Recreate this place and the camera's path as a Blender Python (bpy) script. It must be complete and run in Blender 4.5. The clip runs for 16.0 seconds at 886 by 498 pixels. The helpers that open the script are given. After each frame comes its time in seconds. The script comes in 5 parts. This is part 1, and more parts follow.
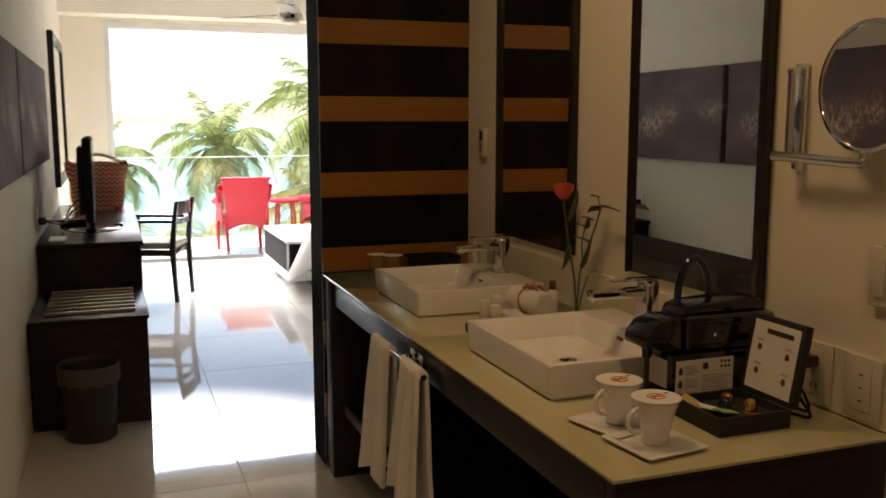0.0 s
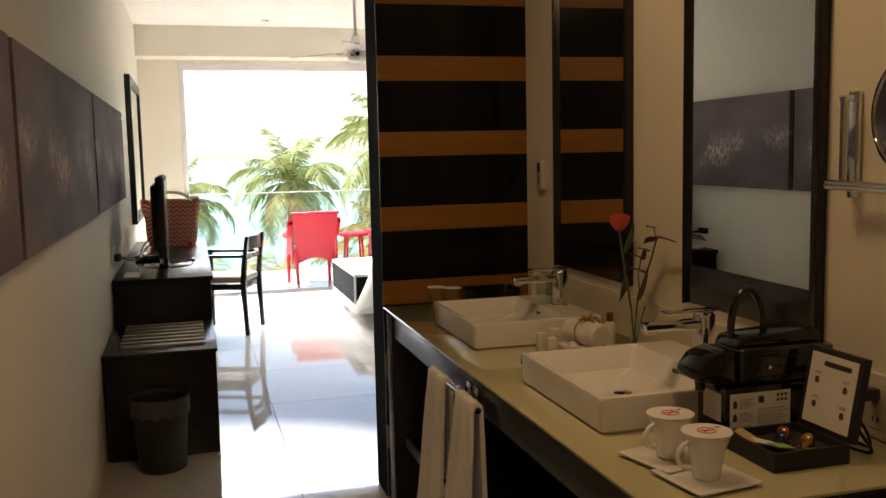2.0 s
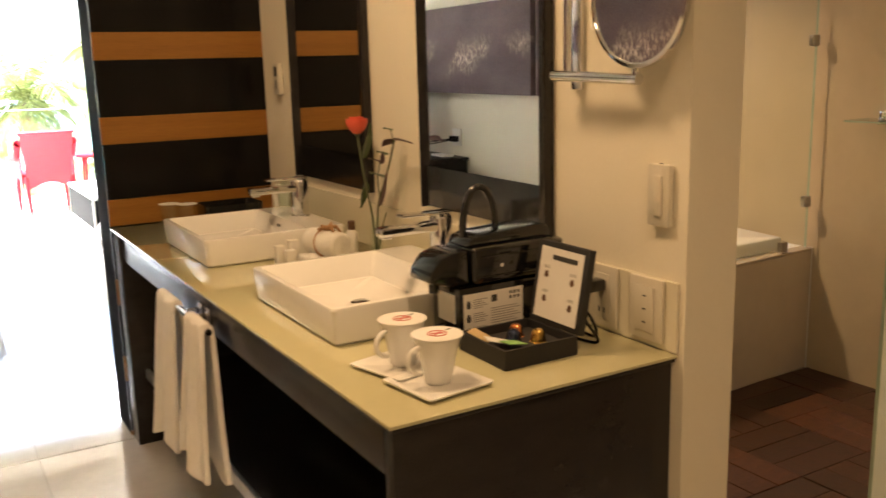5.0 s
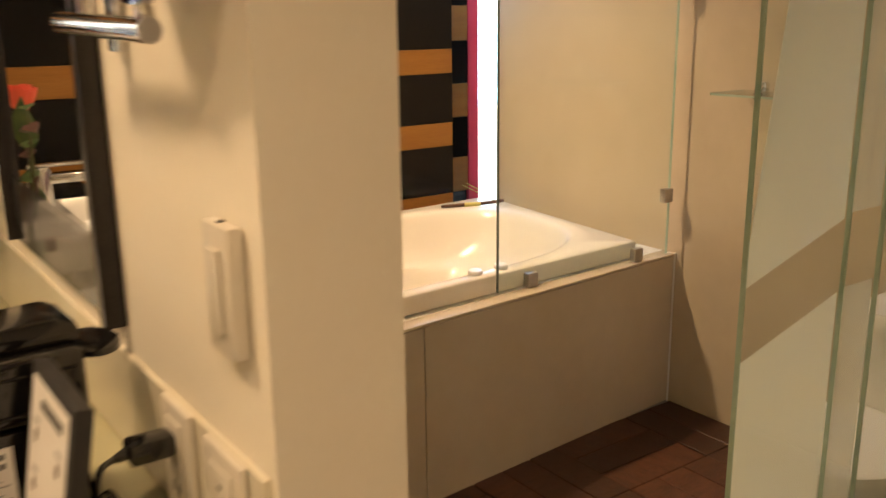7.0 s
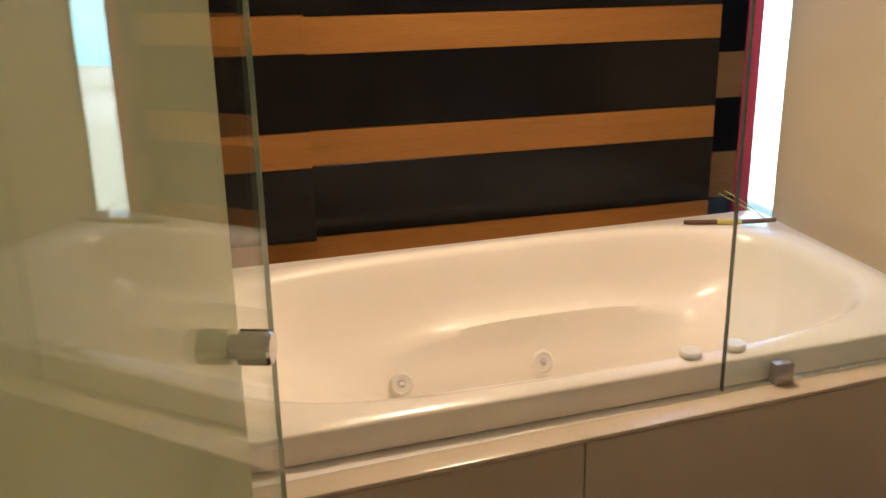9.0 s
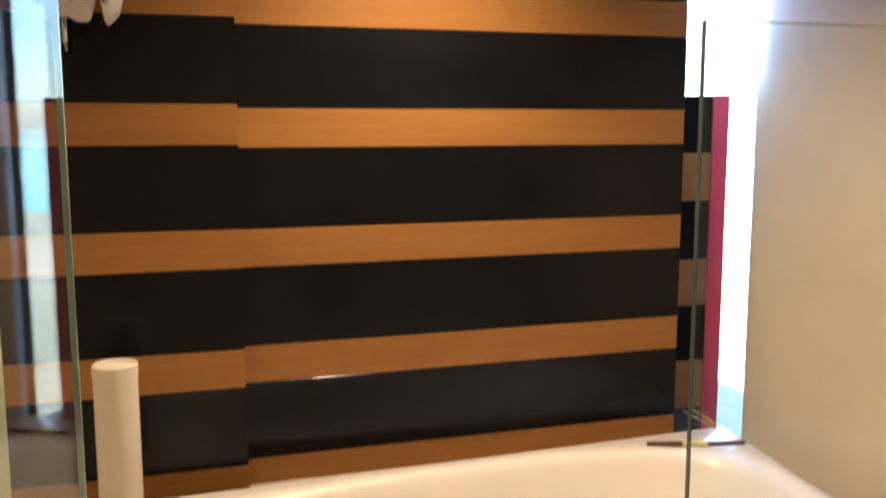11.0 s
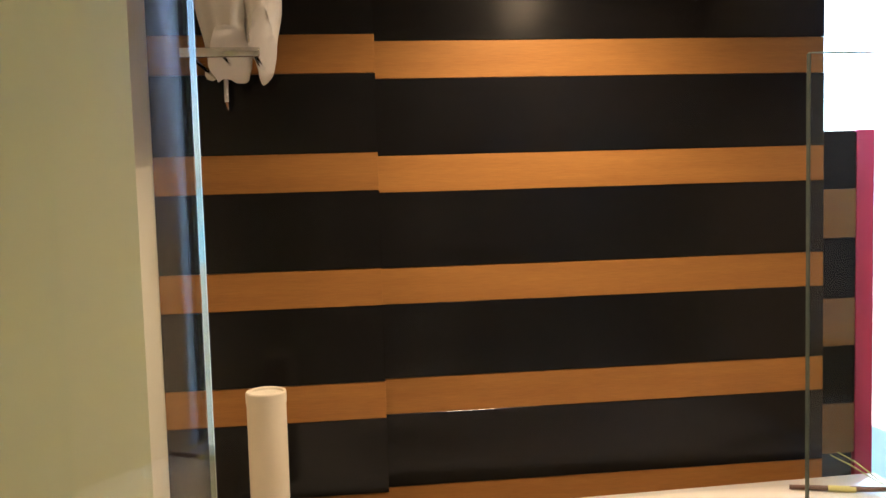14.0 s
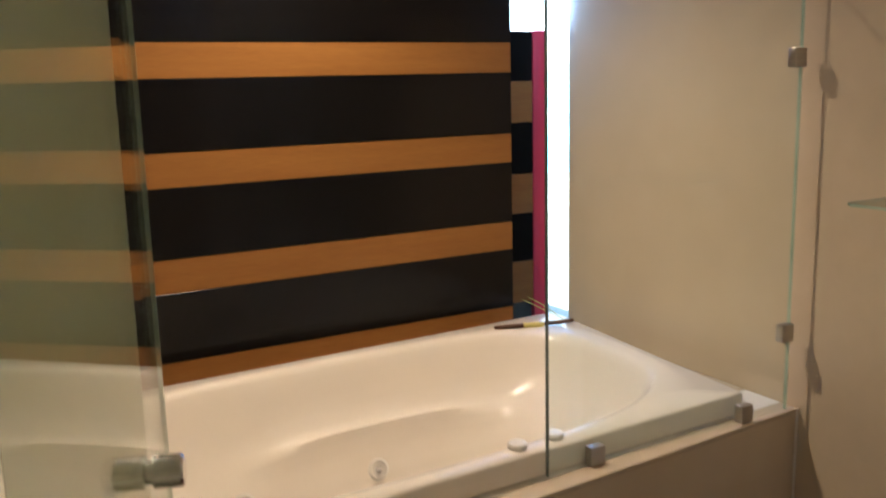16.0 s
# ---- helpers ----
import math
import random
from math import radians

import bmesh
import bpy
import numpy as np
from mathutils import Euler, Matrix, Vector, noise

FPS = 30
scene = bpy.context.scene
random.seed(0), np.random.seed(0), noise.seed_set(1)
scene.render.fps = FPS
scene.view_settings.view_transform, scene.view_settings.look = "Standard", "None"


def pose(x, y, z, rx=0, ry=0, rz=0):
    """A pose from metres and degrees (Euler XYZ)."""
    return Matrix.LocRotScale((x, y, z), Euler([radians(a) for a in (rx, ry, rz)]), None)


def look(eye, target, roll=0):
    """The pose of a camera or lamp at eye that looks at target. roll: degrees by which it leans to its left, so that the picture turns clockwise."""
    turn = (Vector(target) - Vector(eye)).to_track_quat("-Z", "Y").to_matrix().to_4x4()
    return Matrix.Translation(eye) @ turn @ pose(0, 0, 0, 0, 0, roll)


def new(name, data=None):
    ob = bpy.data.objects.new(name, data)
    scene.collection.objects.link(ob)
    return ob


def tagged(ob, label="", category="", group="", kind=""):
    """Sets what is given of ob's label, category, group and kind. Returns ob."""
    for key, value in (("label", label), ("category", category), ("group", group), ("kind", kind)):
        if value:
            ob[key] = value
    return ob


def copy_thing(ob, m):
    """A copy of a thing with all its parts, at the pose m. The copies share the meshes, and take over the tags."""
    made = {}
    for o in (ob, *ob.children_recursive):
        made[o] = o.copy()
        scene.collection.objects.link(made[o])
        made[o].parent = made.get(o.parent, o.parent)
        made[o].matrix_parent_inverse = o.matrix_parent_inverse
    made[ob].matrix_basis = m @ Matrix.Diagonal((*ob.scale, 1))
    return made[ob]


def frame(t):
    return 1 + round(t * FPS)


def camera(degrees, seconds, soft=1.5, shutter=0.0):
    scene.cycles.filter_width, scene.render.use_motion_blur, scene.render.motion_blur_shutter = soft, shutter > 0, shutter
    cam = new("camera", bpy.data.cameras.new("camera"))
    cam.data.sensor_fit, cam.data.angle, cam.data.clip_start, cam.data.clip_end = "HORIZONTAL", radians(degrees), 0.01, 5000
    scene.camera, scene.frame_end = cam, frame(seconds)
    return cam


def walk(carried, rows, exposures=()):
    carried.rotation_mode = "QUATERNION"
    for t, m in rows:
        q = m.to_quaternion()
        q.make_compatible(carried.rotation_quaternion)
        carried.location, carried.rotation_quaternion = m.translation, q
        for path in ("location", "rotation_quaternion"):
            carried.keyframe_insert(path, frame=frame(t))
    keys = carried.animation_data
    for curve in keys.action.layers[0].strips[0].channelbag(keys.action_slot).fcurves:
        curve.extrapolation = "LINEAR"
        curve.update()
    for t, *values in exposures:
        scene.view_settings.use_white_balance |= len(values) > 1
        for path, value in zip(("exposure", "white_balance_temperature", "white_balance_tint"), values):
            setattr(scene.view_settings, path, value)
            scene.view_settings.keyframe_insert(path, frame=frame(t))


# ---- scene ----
cam = camera(52.5, 16.0, shutter=0.5)

PATH = [
    (0, (2.591, 1.453, 1.483), (3.275, 3.311, 1.201), -0.0),
    (0.5, (2.644, 1.445, 1.488), (3.231, 3.339, 1.227), -0.1),
    (1, (2.679, 1.442, 1.489), (3.202, 3.357, 1.248), -0.7),
    (1.5, (2.677, 1.434, 1.49), (3.196, 3.352, 1.262), -1.1),
    (2, (2.632, 1.417, 1.492), (3.169, 3.332, 1.28), -1.2),
    (2.5, (2.588, 1.412, 1.488), (3.142, 3.321, 1.263), -1.3),
    (3, (2.578, 1.406, 1.484), (3.14, 3.306, 1.208), -1.6),
    (3.2, (2.584, 1.406, 1.481), (3.154, 3.301, 1.191), -1.8),
    (5.3, (2.887, 1.57, 1.433), (3.9, 3.244, 1.018), -1.4),
    (5.5, (2.98, 1.61, 1.431), (3.988, 3.285, 1.01), -1.2),
    (6, (3.192, 1.77, 1.424), (4.317, 3.369, 1.004), -2.7),
    (6.5, (3.484, 1.952, 1.409), (4.78, 3.401, 0.943), -0.7),
    (7, (3.75, 2.078, 1.407), (4.882, 3.648, 0.905), -0.7),
    (7.5, (3.974, 2.285, 1.406), (5.132, 3.822, 0.859), -1.4),
    (7.6, (4.007, 2.324, 1.397), (5.179, 3.849, 0.848), -0.8),
    (8, (4.153, 2.466, 1.39), (5.132, 4.121, 0.841), 1.9),
    (8.2, (4.235, 2.531, 1.388), (5.051, 4.263, 0.808), 2.0),
    (10.3, (4.62, 2.808, 1.418), (5.039, 4.693, 0.896), -2.0),
    (10.5, (4.637, 2.793, 1.445), (5.086, 4.695, 1.019), -1.3),
    (11, (4.619, 2.861, 1.537), (5.193, 4.758, 1.266), -0.1),
    (11.5, (4.602, 2.853, 1.562), (5.215, 4.755, 1.472), -0.3),
    (12, (4.595, 2.831, 1.549), (5.194, 4.738, 1.504), -0.7),
    (12.5, (4.595, 2.781, 1.539), (5.165, 4.689, 1.355), -0.8),
    (13, (4.595, 2.765, 1.528), (5.114, 4.68, 1.281), -1.1),
    (13.5, (4.624, 2.734, 1.535), (4.998, 4.688, 1.337), -1.4),
    (14, (4.673, 2.746, 1.517), (4.902, 4.726, 1.361), -1.6),
    (14.5, (4.593, 2.745, 1.495), (4.918, 4.711, 1.326), -1.7),
    (15, (4.479, 2.719, 1.493), (5.09, 4.612, 1.288), -1.8),
    (15.5, (4.336, 2.643, 1.512), (5.194, 4.427, 1.221), -2.2),
    (16, (4.313, 2.587, 1.451), (5.276, 4.302, 1.088), -1.4),
]
walk(cam, [(t, look(eye, target, roll)) for t, eye, target, roll in PATH],
     exposures=[(0, 1.45, 6900, 14), (3.2, 1.45, 6900, 14), (4.0, 2.1, 6800, 13), (4.8, 3.05, 6800, 13), (5.3, 3.35, 6700, 13), (6.0, 3.5, 6500, 12),
                (6.8, 3.6, 6250, 12), (7.5, 3.45, 6000, 12), (8.2, 3.25, 5800, 14), (10.3, 3.45, 5350, 14), (11.2, 3.55, 5350, 14), (12.7, 3.55, 5350, 14), (13.6, 3.55, 5350, 12), (15.0, 3.5, 5300, 12), (15.5, 3.35, 5200, 12), (16, 3.1, 5150, 12)])

# ---- world, sun, lamps ----
world = bpy.data.worlds.new("sky_world")
scene.world = world
world.use_nodes = True
wn = world.node_tree.nodes
sky = wn.new("ShaderNodeTexSky")
sky.sky_type = "NISHITA"
sky.sun_disc = False
sky.sun_elevation = radians(58)
sky.sun_rotation = radians(-100)
wn["Background"].inputs["Strength"].default_value = 0.15
world.node_tree.links.new(sky.outputs["Color"], wn["Background"].inputs["Color"])


def lamp(name, kind, energy, color, m, size=0.1, size_y=0.1, spot=120, blend=0.6):
    d = bpy.data.lights.new(name, kind)
    d.energy, d.color = energy, color
    if kind == "SUN":
        d.angle = radians(0.6)
    elif kind == "AREA":
        d.shape, d.size, d.size_y = "RECTANGLE", size, size_y
    else:
        d.shadow_soft_size = size
        if kind == "SPOT":
            d.spot_size, d.spot_blend = radians(spot), blend
    ob = new(name, d)
    ob.matrix_world = m
    return ob


WARM = (1.0, 0.69, 0.38)
SUN_DIR = Vector((math.sin(radians(-100)) * math.cos(radians(58)), math.cos(radians(-100)) * math.cos(radians(58)), math.sin(radians(58))))
lamp("sun", "SUN", 5.0, (1.0, 0.95, 0.86), look(SUN_DIR * 50, (0, 0, 0)))
# the sky's light in the big window's opening and in the slit beside the tub
lamp("window_skylight", "AREA", 65, (0.95, 0.97, 1.0), look((3.7, 11.40, 1.75), (3.7, 10.175, 0.0)), 2.05, 1.3).data.spread = radians(78)
lamp("slit_skylight", "AREA", 1.6, (0.46, 0.60, 1.0), look((6.15, 5.61, 1.97), (6.27, 4.9, 1.1)), 0.24, 0.75)
# recessed ceiling spots over the tub, bath and vanity
lamp("tub_spot", "SPOT", 12.8, WARM, look((5.25, 4.80, 2.36), (5.25, 4.66, 0)), 0.03, spot=131, blend=1.0)
lamp("bath_spot", "POINT", 0.50, (1.0, 0.64, 0.31), look((5.60, 3.36, 2.355), (5.60, 3.36, 0)), 0.03)
lamp("vanity_spot", "SPOT", 14.5, (1.0, 0.66, 0.35), look((3.22, 3.40, 2.78), (3.85, 3.28, 0.9)), 0.24, spot=168, blend=0.5)
# added fill aimed at the left wall; no such lamp is known
lamp("entry_spot", "SPOT", 9.5, (1.0, 0.66, 0.36), look((3.35, 1.6, 2.78), (2.85, 1.75, 0)), 0.11, spot=128, blend=0.6)

# ---- materials ----


def mat(name, c1, c2=None, rough=0.5, scale=6.0, stretch=(1, 1, 1), metal=0.0, bump=0.0, bscale=60.0, fine=0.25, vary=0.0, coat=0.0, island=False, spec=0.5, sheen=0.0, rvar=0.08):
    """A surface with broad and fine variation between two colours, uneven gloss and slight relief."""
    m = bpy.data.materials.new(name)
    m.use_nodes = True
    n, l = m.node_tree.nodes, m.node_tree.links
    b = n["Principled BSDF"]
    c2 = c2 or tuple(min(1, v * 1.12) for v in c1)
    tc = n.new("ShaderNodeTexCoord")
    mp = n.new("ShaderNodeMapping")
    mp.inputs["Scale"].default_value = stretch
    l.new(tc.outputs["Object"], mp.inputs["Vector"])
    n1 = n.new("ShaderNodeTexNoise")
    n1.inputs["Scale"].default_value, n1.inputs["Detail"].default_value = scale, 5
    n2 = n.new("ShaderNodeTexNoise")
    n2.inputs["Scale"].default_value, n2.inputs["Detail"].default_value = bscale, 6
    for k in (n1, n2):
        l.new(mp.outputs["Vector"], k.inputs["Vector"])
    mixf = n.new("ShaderNodeMix")
    mixf.inputs[0].default_value = fine
    l.new(n1.outputs["Fac"], mixf.inputs[2])
    l.new(n2.outputs["Fac"], mixf.inputs[3])
    ramp = n.new("ShaderNodeValToRGB")
    ramp.color_ramp.elements[0].position, ramp.color_ramp.elements[1].position = 0.32, 0.68
    ramp.color_ramp.elements[0].color, ramp.color_ramp.elements[1].color = (*c1, 1), (*c2, 1)
    l.new(mixf.outputs[0], ramp.inputs["Fac"])
    out = ramp.outputs["Color"]
    if vary:
        info = n.new("ShaderNodeNewGeometry") if island else n.new("ShaderNodeObjectInfo")
        hsv = n.new("ShaderNodeHueSaturation")
        mr = n.new("ShaderNodeMapRange")
        mr.inputs["To Min"].default_value, mr.inputs["To Max"].default_value = 1 - vary, 1 + vary
        l.new(info.outputs["Random Per Island" if island else "Random"], mr.inputs["Value"])
        l.new(mr.outputs["Result"], hsv.inputs["Value"])
        l.new(out, hsv.inputs["Color"])
        out = hsv.outputs["Color"]
    l.new(out, b.inputs["Base Color"])
    rr = n.new("ShaderNodeMapRange")
    rr.inputs["To Min"].default_value, rr.inputs["To Max"].default_value = max(0.0, rough * (1 - rvar)), min(1.0, rough * (1 + rvar * 2))
    l.new(n1.outputs["Fac"], rr.inputs["Value"])
    l.new(rr.outputs["Result"], b.inputs["Roughness"])
    b.inputs["Metallic"].default_value = metal
    b.inputs["Coat Weight"].default_value = coat
    b.inputs["Specular IOR Level"].default_value = spec
    if sheen:
        b.inputs["Sheen Weight"].default_value = sheen
    if bump:
        bp = n.new("ShaderNodeBump")
        bp.inputs["Strength"].default_value, bp.inputs["Distance"].default_value = bump, 0.002
        l.new(n2.outputs["Fac"], bp.inputs["Height"])
        l.new(bp.outputs["Normal"], b.inputs["Normal"])
    return m


def glass_mat(name, tint=(0.97, 1.0, 0.985), ior=1.5):
    m = bpy.data.materials.new(name)
    m.use_nodes = True
    n, l = m.node_tree.nodes, m.node_tree.links
    n.remove(n["Principled BSDF"])
    tr, gl, mx, lw = n.new("ShaderNodeBsdfTransparent"), n.new("ShaderNodeBsdfGlossy"), n.new("ShaderNodeMixShader"), n.new("ShaderNodeLayerWeight")
    pw, ma = n.new("ShaderNodeMath"), n.new("ShaderNodeMath")
    pw.operation, ma.operation = "POWER", "MULTIPLY_ADD"
    pw.inputs[1].default_value, ma.inputs[1].default_value, ma.inputs[2].default_value = 5, 0.95, ((ior - 1) / (ior + 1)) ** 2
    l.new(lw.outputs["Facing"], pw.inputs[0])
    l.new(pw.outputs[0], ma.inputs[0])
    tr.inputs["Color"].default_value = (*tint, 1)
    gl.inputs["Roughness"].default_value = 0.01
    l.new(ma.outputs[0], mx.inputs[0])
    l.new(tr.outputs[0], mx.inputs[1])
    l.new(gl.outputs[0], mx.inputs[2])
    l.new(mx.outputs[0], n["Material Output"].inputs["Surface"])
    return m


def film_mat(name, color, clear, gloss=0.05):
    """Frosted film: part of the light passes straight, the rest is scattered to both sides."""
    m = bpy.data.materials.new(name)
    m.use_nodes = True
    n, l = m.node_tree.nodes, m.node_tree.links
    n.remove(n["Principled BSDF"])
    tl, df, tp = n.new("ShaderNodeBsdfTranslucent"), n.new("ShaderNodeBsdfDiffuse"), n.new("ShaderNodeBsdfTransparent")
    m1, m2 = n.new("ShaderNodeMixShader"), n.new("ShaderNodeMixShader")
    nz = n.new("ShaderNodeTexNoise")
    nz.inputs["Scale"].default_value = 3
    mr = n.new("ShaderNodeMapRange")
    mr.inputs["To Min"].default_value, mr.inputs["To Max"].default_value = clear * 0.85, clear * 1.15
    tl.inputs["Color"].default_value = df.inputs["Color"].default_value = (*color, 1)
    m1.inputs[0].default_value = 0.5
    l.new(tl.outputs[0], m1.inputs[1])
    l.new(df.outputs[0], m1.inputs[2])
    l.new(nz.outputs["Fac"], mr.inputs["Value"])
    l.new(mr.outputs["Result"], m2.inputs[0])
    l.new(m1.outputs[0], m2.inputs[1])
    l.new(tp.outputs[0], m2.inputs[2])
    gl, m3 = n.new("ShaderNodeBsdfGlossy"), n.new("ShaderNodeMixShader")
    gl.inputs["Roughness"].default_value = 0.45
    m3.inputs[0].default_value = gloss
    l.new(m2.outputs[0], m3.inputs[1])
    l.new(gl.outputs[0], m3.inputs[2])
    l.new(m3.outputs[0], n["Material Output"].inputs["Surface"])
    return m


PLASTER = mat("plaster_cream", (0.74, 0.69, 0.57), (0.78, 0.73, 0.61), 0.75, 1.5, bump=0.25, bscale=90)
CEIL = mat("ceiling_paint", (0.78, 0.76, 0.70), (0.82, 0.80, 0.74), 0.85, 1.2, bump=0.1)
FLOOR = mat("porcelain_floor", (0.50, 0.48, 0.445), (0.58, 0.56, 0.52), 0.04, 1.8, fine=0.35, bscale=22, vary=0.03, spec=0.7)
GROUT = mat("grout", (0.36, 0.34, 0.31), (0.42, 0.40, 0.36), 0.8, 20, bump=0.3)
WOOD_BLACK = mat("espresso_veneer", (0.0035, 0.0034, 0.0040), (0.0065, 0.0061, 0.0065), 0.17, 3, (0.6, 9, 9), bump=0.08, bscale=30, fine=0.5, vary=0.12, spec=0.25)
SCREEN_BLACK = mat("matt_black_board", (0.004, 0.004, 0.0045), (0.006, 0.006, 0.0065), 0.75, 6, (0.6, 9, 9), bump=0.1, spec=0.12)
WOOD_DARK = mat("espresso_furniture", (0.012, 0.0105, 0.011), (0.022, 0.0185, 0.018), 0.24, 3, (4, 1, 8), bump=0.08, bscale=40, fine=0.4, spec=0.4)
WOOD_BROWN = mat("brown_veneer", (0.235, 0.102, 0.019), (0.32, 0.147, 0.030), 0.42, 2.5, (0.8, 10, 14), spec=0.3, bump=0.25, bscale=26, fine=0.5, vary=0.08)
TOPGLASS = mat("cream_glass_top", (0.50, 0.47, 0.285), (0.54, 0.51, 0.315), 0.05, 1.0, coat=0.6, rvar=0.2)
UPSTAND = mat("pale_glass_upstand", (0.68, 0.635, 0.50), (0.72, 0.675, 0.54), 0.12, 1.0, coat=0.3)
GREYINK = mat("grey_ink", (0.22, 0.21, 0.20), (0.30, 0.29, 0.28), 0.6, 9)
CERAMIC = mat("white_ceramic", (0.80, 0.79, 0.76), (0.83, 0.82, 0.79), 0.10, 2, coat=0.5)
ACRYLIC = mat("tub_acrylic", (0.84, 0.79, 0.70), (0.87, 0.82, 0.73), 0.24, 2, coat=0.1)
TILE = mat("beige_stone_tile", (0.57, 0.485, 0.355), (0.65, 0.56, 0.42), 0.24, 2.2, fine=0.3, bscale=14, bump=0.05, vary=0.03)
CHROME = mat("chrome", (0.72, 0.72, 0.73), (0.78, 0.78, 0.79), 0.09, 8, metal=1.0, rvar=0.4)
STEEL = mat("brushed_steel", (0.40, 0.38, 0.35), (0.50, 0.48, 0.45), 0.32, 8, (1, 1, 30), metal=1.0)
MIRROR = mat("mirror_silver", (0.90, 0.91, 0.90), (0.91, 0.92, 0.91), 0.004, 2, metal=1.0, rvar=0.0)
BLACKGLASS = mat("black_lacquer_glass", (0.010, 0.010, 0.011), (0.013, 0.013, 0.014), 0.16, 3, coat=0.4)
BLACKPLASTIC = mat("black_plastic", (0.0045, 0.0045, 0.005), (0.007, 0.007, 0.0075), 0.13, 12, coat=0.3)
BLACKMATTE = mat("black_card", (0.014, 0.014, 0.015), (0.022, 0.021, 0.021), 0.6, 14, bump=0.2)
PLATE = mat("cream_switch_plastic", (0.60, 0.56, 0.47), (0.64, 0.60, 0.51), 0.35, 5)
PAPER = mat("printed_paper", (0.72, 0.70, 0.66), (0.78, 0.76, 0.72), 0.6, 9)
INK = mat("dark_ink", (0.03, 0.03, 0.03), (0.05, 0.05, 0.05), 0.6, 9)
INKRED = mat("red_ink", (0.50, 0.06, 0.04), (0.58, 0.08, 0.05), 0.6, 9)
PLASTIC_W = mat("white_plastic", (0.76, 0.74, 0.69), (0.80, 0.78, 0.73), 0.28, 5)
TOWEL = mat("white_terry", (0.74, 0.72, 0.68), (0.82, 0.80, 0.76), 0.95, 40, bump=1.0, bscale=420, fine=0.6, sheen=0.4)
LINEN = mat("white_linen", (0.76, 0.75, 0.73), (0.82, 0.81, 0.79), 0.8, 5, bump=0.4, bscale=250)
REDWICKER = mat("red_wicker", (0.46, 0.006, 0.020), (0.58, 0.014, 0.038), 0.42, 8, (1, 1, 6), bump=0.9, bscale=130, fine=0.6)
PINK = mat("crimson_paint", (0.60, 0.032, 0.085), (0.68, 0.042, 0.105), 0.5, 5)
SEATCLOTH = mat("beige_seat_cloth", (0.42, 0.38, 0.32), (0.48, 0.44, 0.38), 0.85, 30, bump=0.6, bscale=300)
ALU = mat("white_window_frame", (0.66, 0.65, 0.62), (0.70, 0.69, 0.66), 0.38, 4)
BALCONY = mat("balcony_stone", (0.58, 0.55, 0.50), (0.66, 0.63, 0.58), 0.45, 3, bump=0.2)
TRUNK = mat("palm_trunk", (0.17, 0.135, 0.10), (0.27, 0.22, 0.17), 0.9, 3, (1, 1, 6), bump=1.0, bscale=12)
SEA = mat("sea_water", (0.06, 0.36, 0.40), (0.12, 0.46, 0.48), 0.12, 0.02, bump=0.6, bscale=0.6, fine=0.3)
SAND = mat("garden_ground", (0.20, 0.19, 0.11), (0.42, 0.38, 0.29), 0.9, 0.15, bump=0.5)
PLANK = mat("dark_plank_tile", (0.030, 0.010, 0.006), (0.115, 0.042, 0.022), 0.38, 2.5, (14, 3, 3), bump=0.5, bscale=18, fine=0.45, vary=0.5)
PLANKGROUT = mat("dark_grout", (0.018, 0.012, 0.009), (0.026, 0.018, 0.013), 0.85, 20)
ROSE = mat("rose_petal", (0.72, 0.085, 0.045), (0.82, 0.15, 0.085), 0.5, 20)
STEM = mat("rose_stem", (0.035, 0.060, 0.018), (0.075, 0.075, 0.030), 0.5, 30)
ROSELEAF = mat("rose_leaf", (0.025, 0.065, 0.020), (0.075, 0.125, 0.035), 0.4, 25)
REDLEAF = mat("wine_leaf", (0.055, 0.020, 0.022), (0.085, 0.035, 0.030), 0.4, 25)
BRONZE = mat("copper_foil", (0.62, 0.24, 0.09), (0.70, 0.30, 0.12), 0.2, 20, metal=1.0)
GOLD = mat("gold_foil", (0.70, 0.46, 0.12), (0.78, 0.52, 0.16), 0.2, 20, metal=1.0)
BLUEFOIL = mat("blue_foil", (0.06, 0.08, 0.16), (0.09, 0.11, 0.2), 0.25, 20, metal=1.0)
KRAFT = mat("tan_packet", (0.50, 0.36, 0.18), (0.56, 0.42, 0.22), 0.6, 20)
GREENP = mat("green_packet", (0.16, 0.40, 0.10), (0.34, 0.54, 0.20), 0.5, 20)
AMBER = mat("bamboo_brown", (0.085, 0.040, 0.022), (0.13, 0.065, 0.035), 0.5, 20)
YELLOW = mat("yellow_tag", (0.62, 0.56, 0.16), (0.66, 0.60, 0.20), 0.6, 20)
STARFISH = mat("starfish_brown", (0.26, 0.13, 0.055), (0.36, 0.20, 0.09), 0.8, 30, bump=0.8, bscale=200)
CREAM = mat("cream_tube", (0.66, 0.60, 0.47), (0.70, 0.64, 0.51), 0.55, 8)
BINMAT = mat("dark_bin_plastic", (0.018, 0.017, 0.017), (0.028, 0.026, 0.025), 0.45, 8)
BINBAG = mat("grey_bin_liner", (0.06, 0.058, 0.058), (0.09, 0.087, 0.085), 0.35, 10, bump=0.6)
GREENEDGE = mat("glass_green_edge", (0.36, 0.48, 0.39), (0.50, 0.62, 0.52), 0.12, 10, coat=0.5)
DARKEDGE = mat("glass_dark_edge", (0.10, 0.13, 0.11), (0.15, 0.18, 0.155), 0.15, 10)
GLASS = glass_mat("clear_glass")
FILM = film_mat("frosted_film", (0.96, 0.95, 0.86), 0.20)
FILM_THIN = film_mat("thin_frosted_film", (0.92, 0.90, 0.78), 0.55)
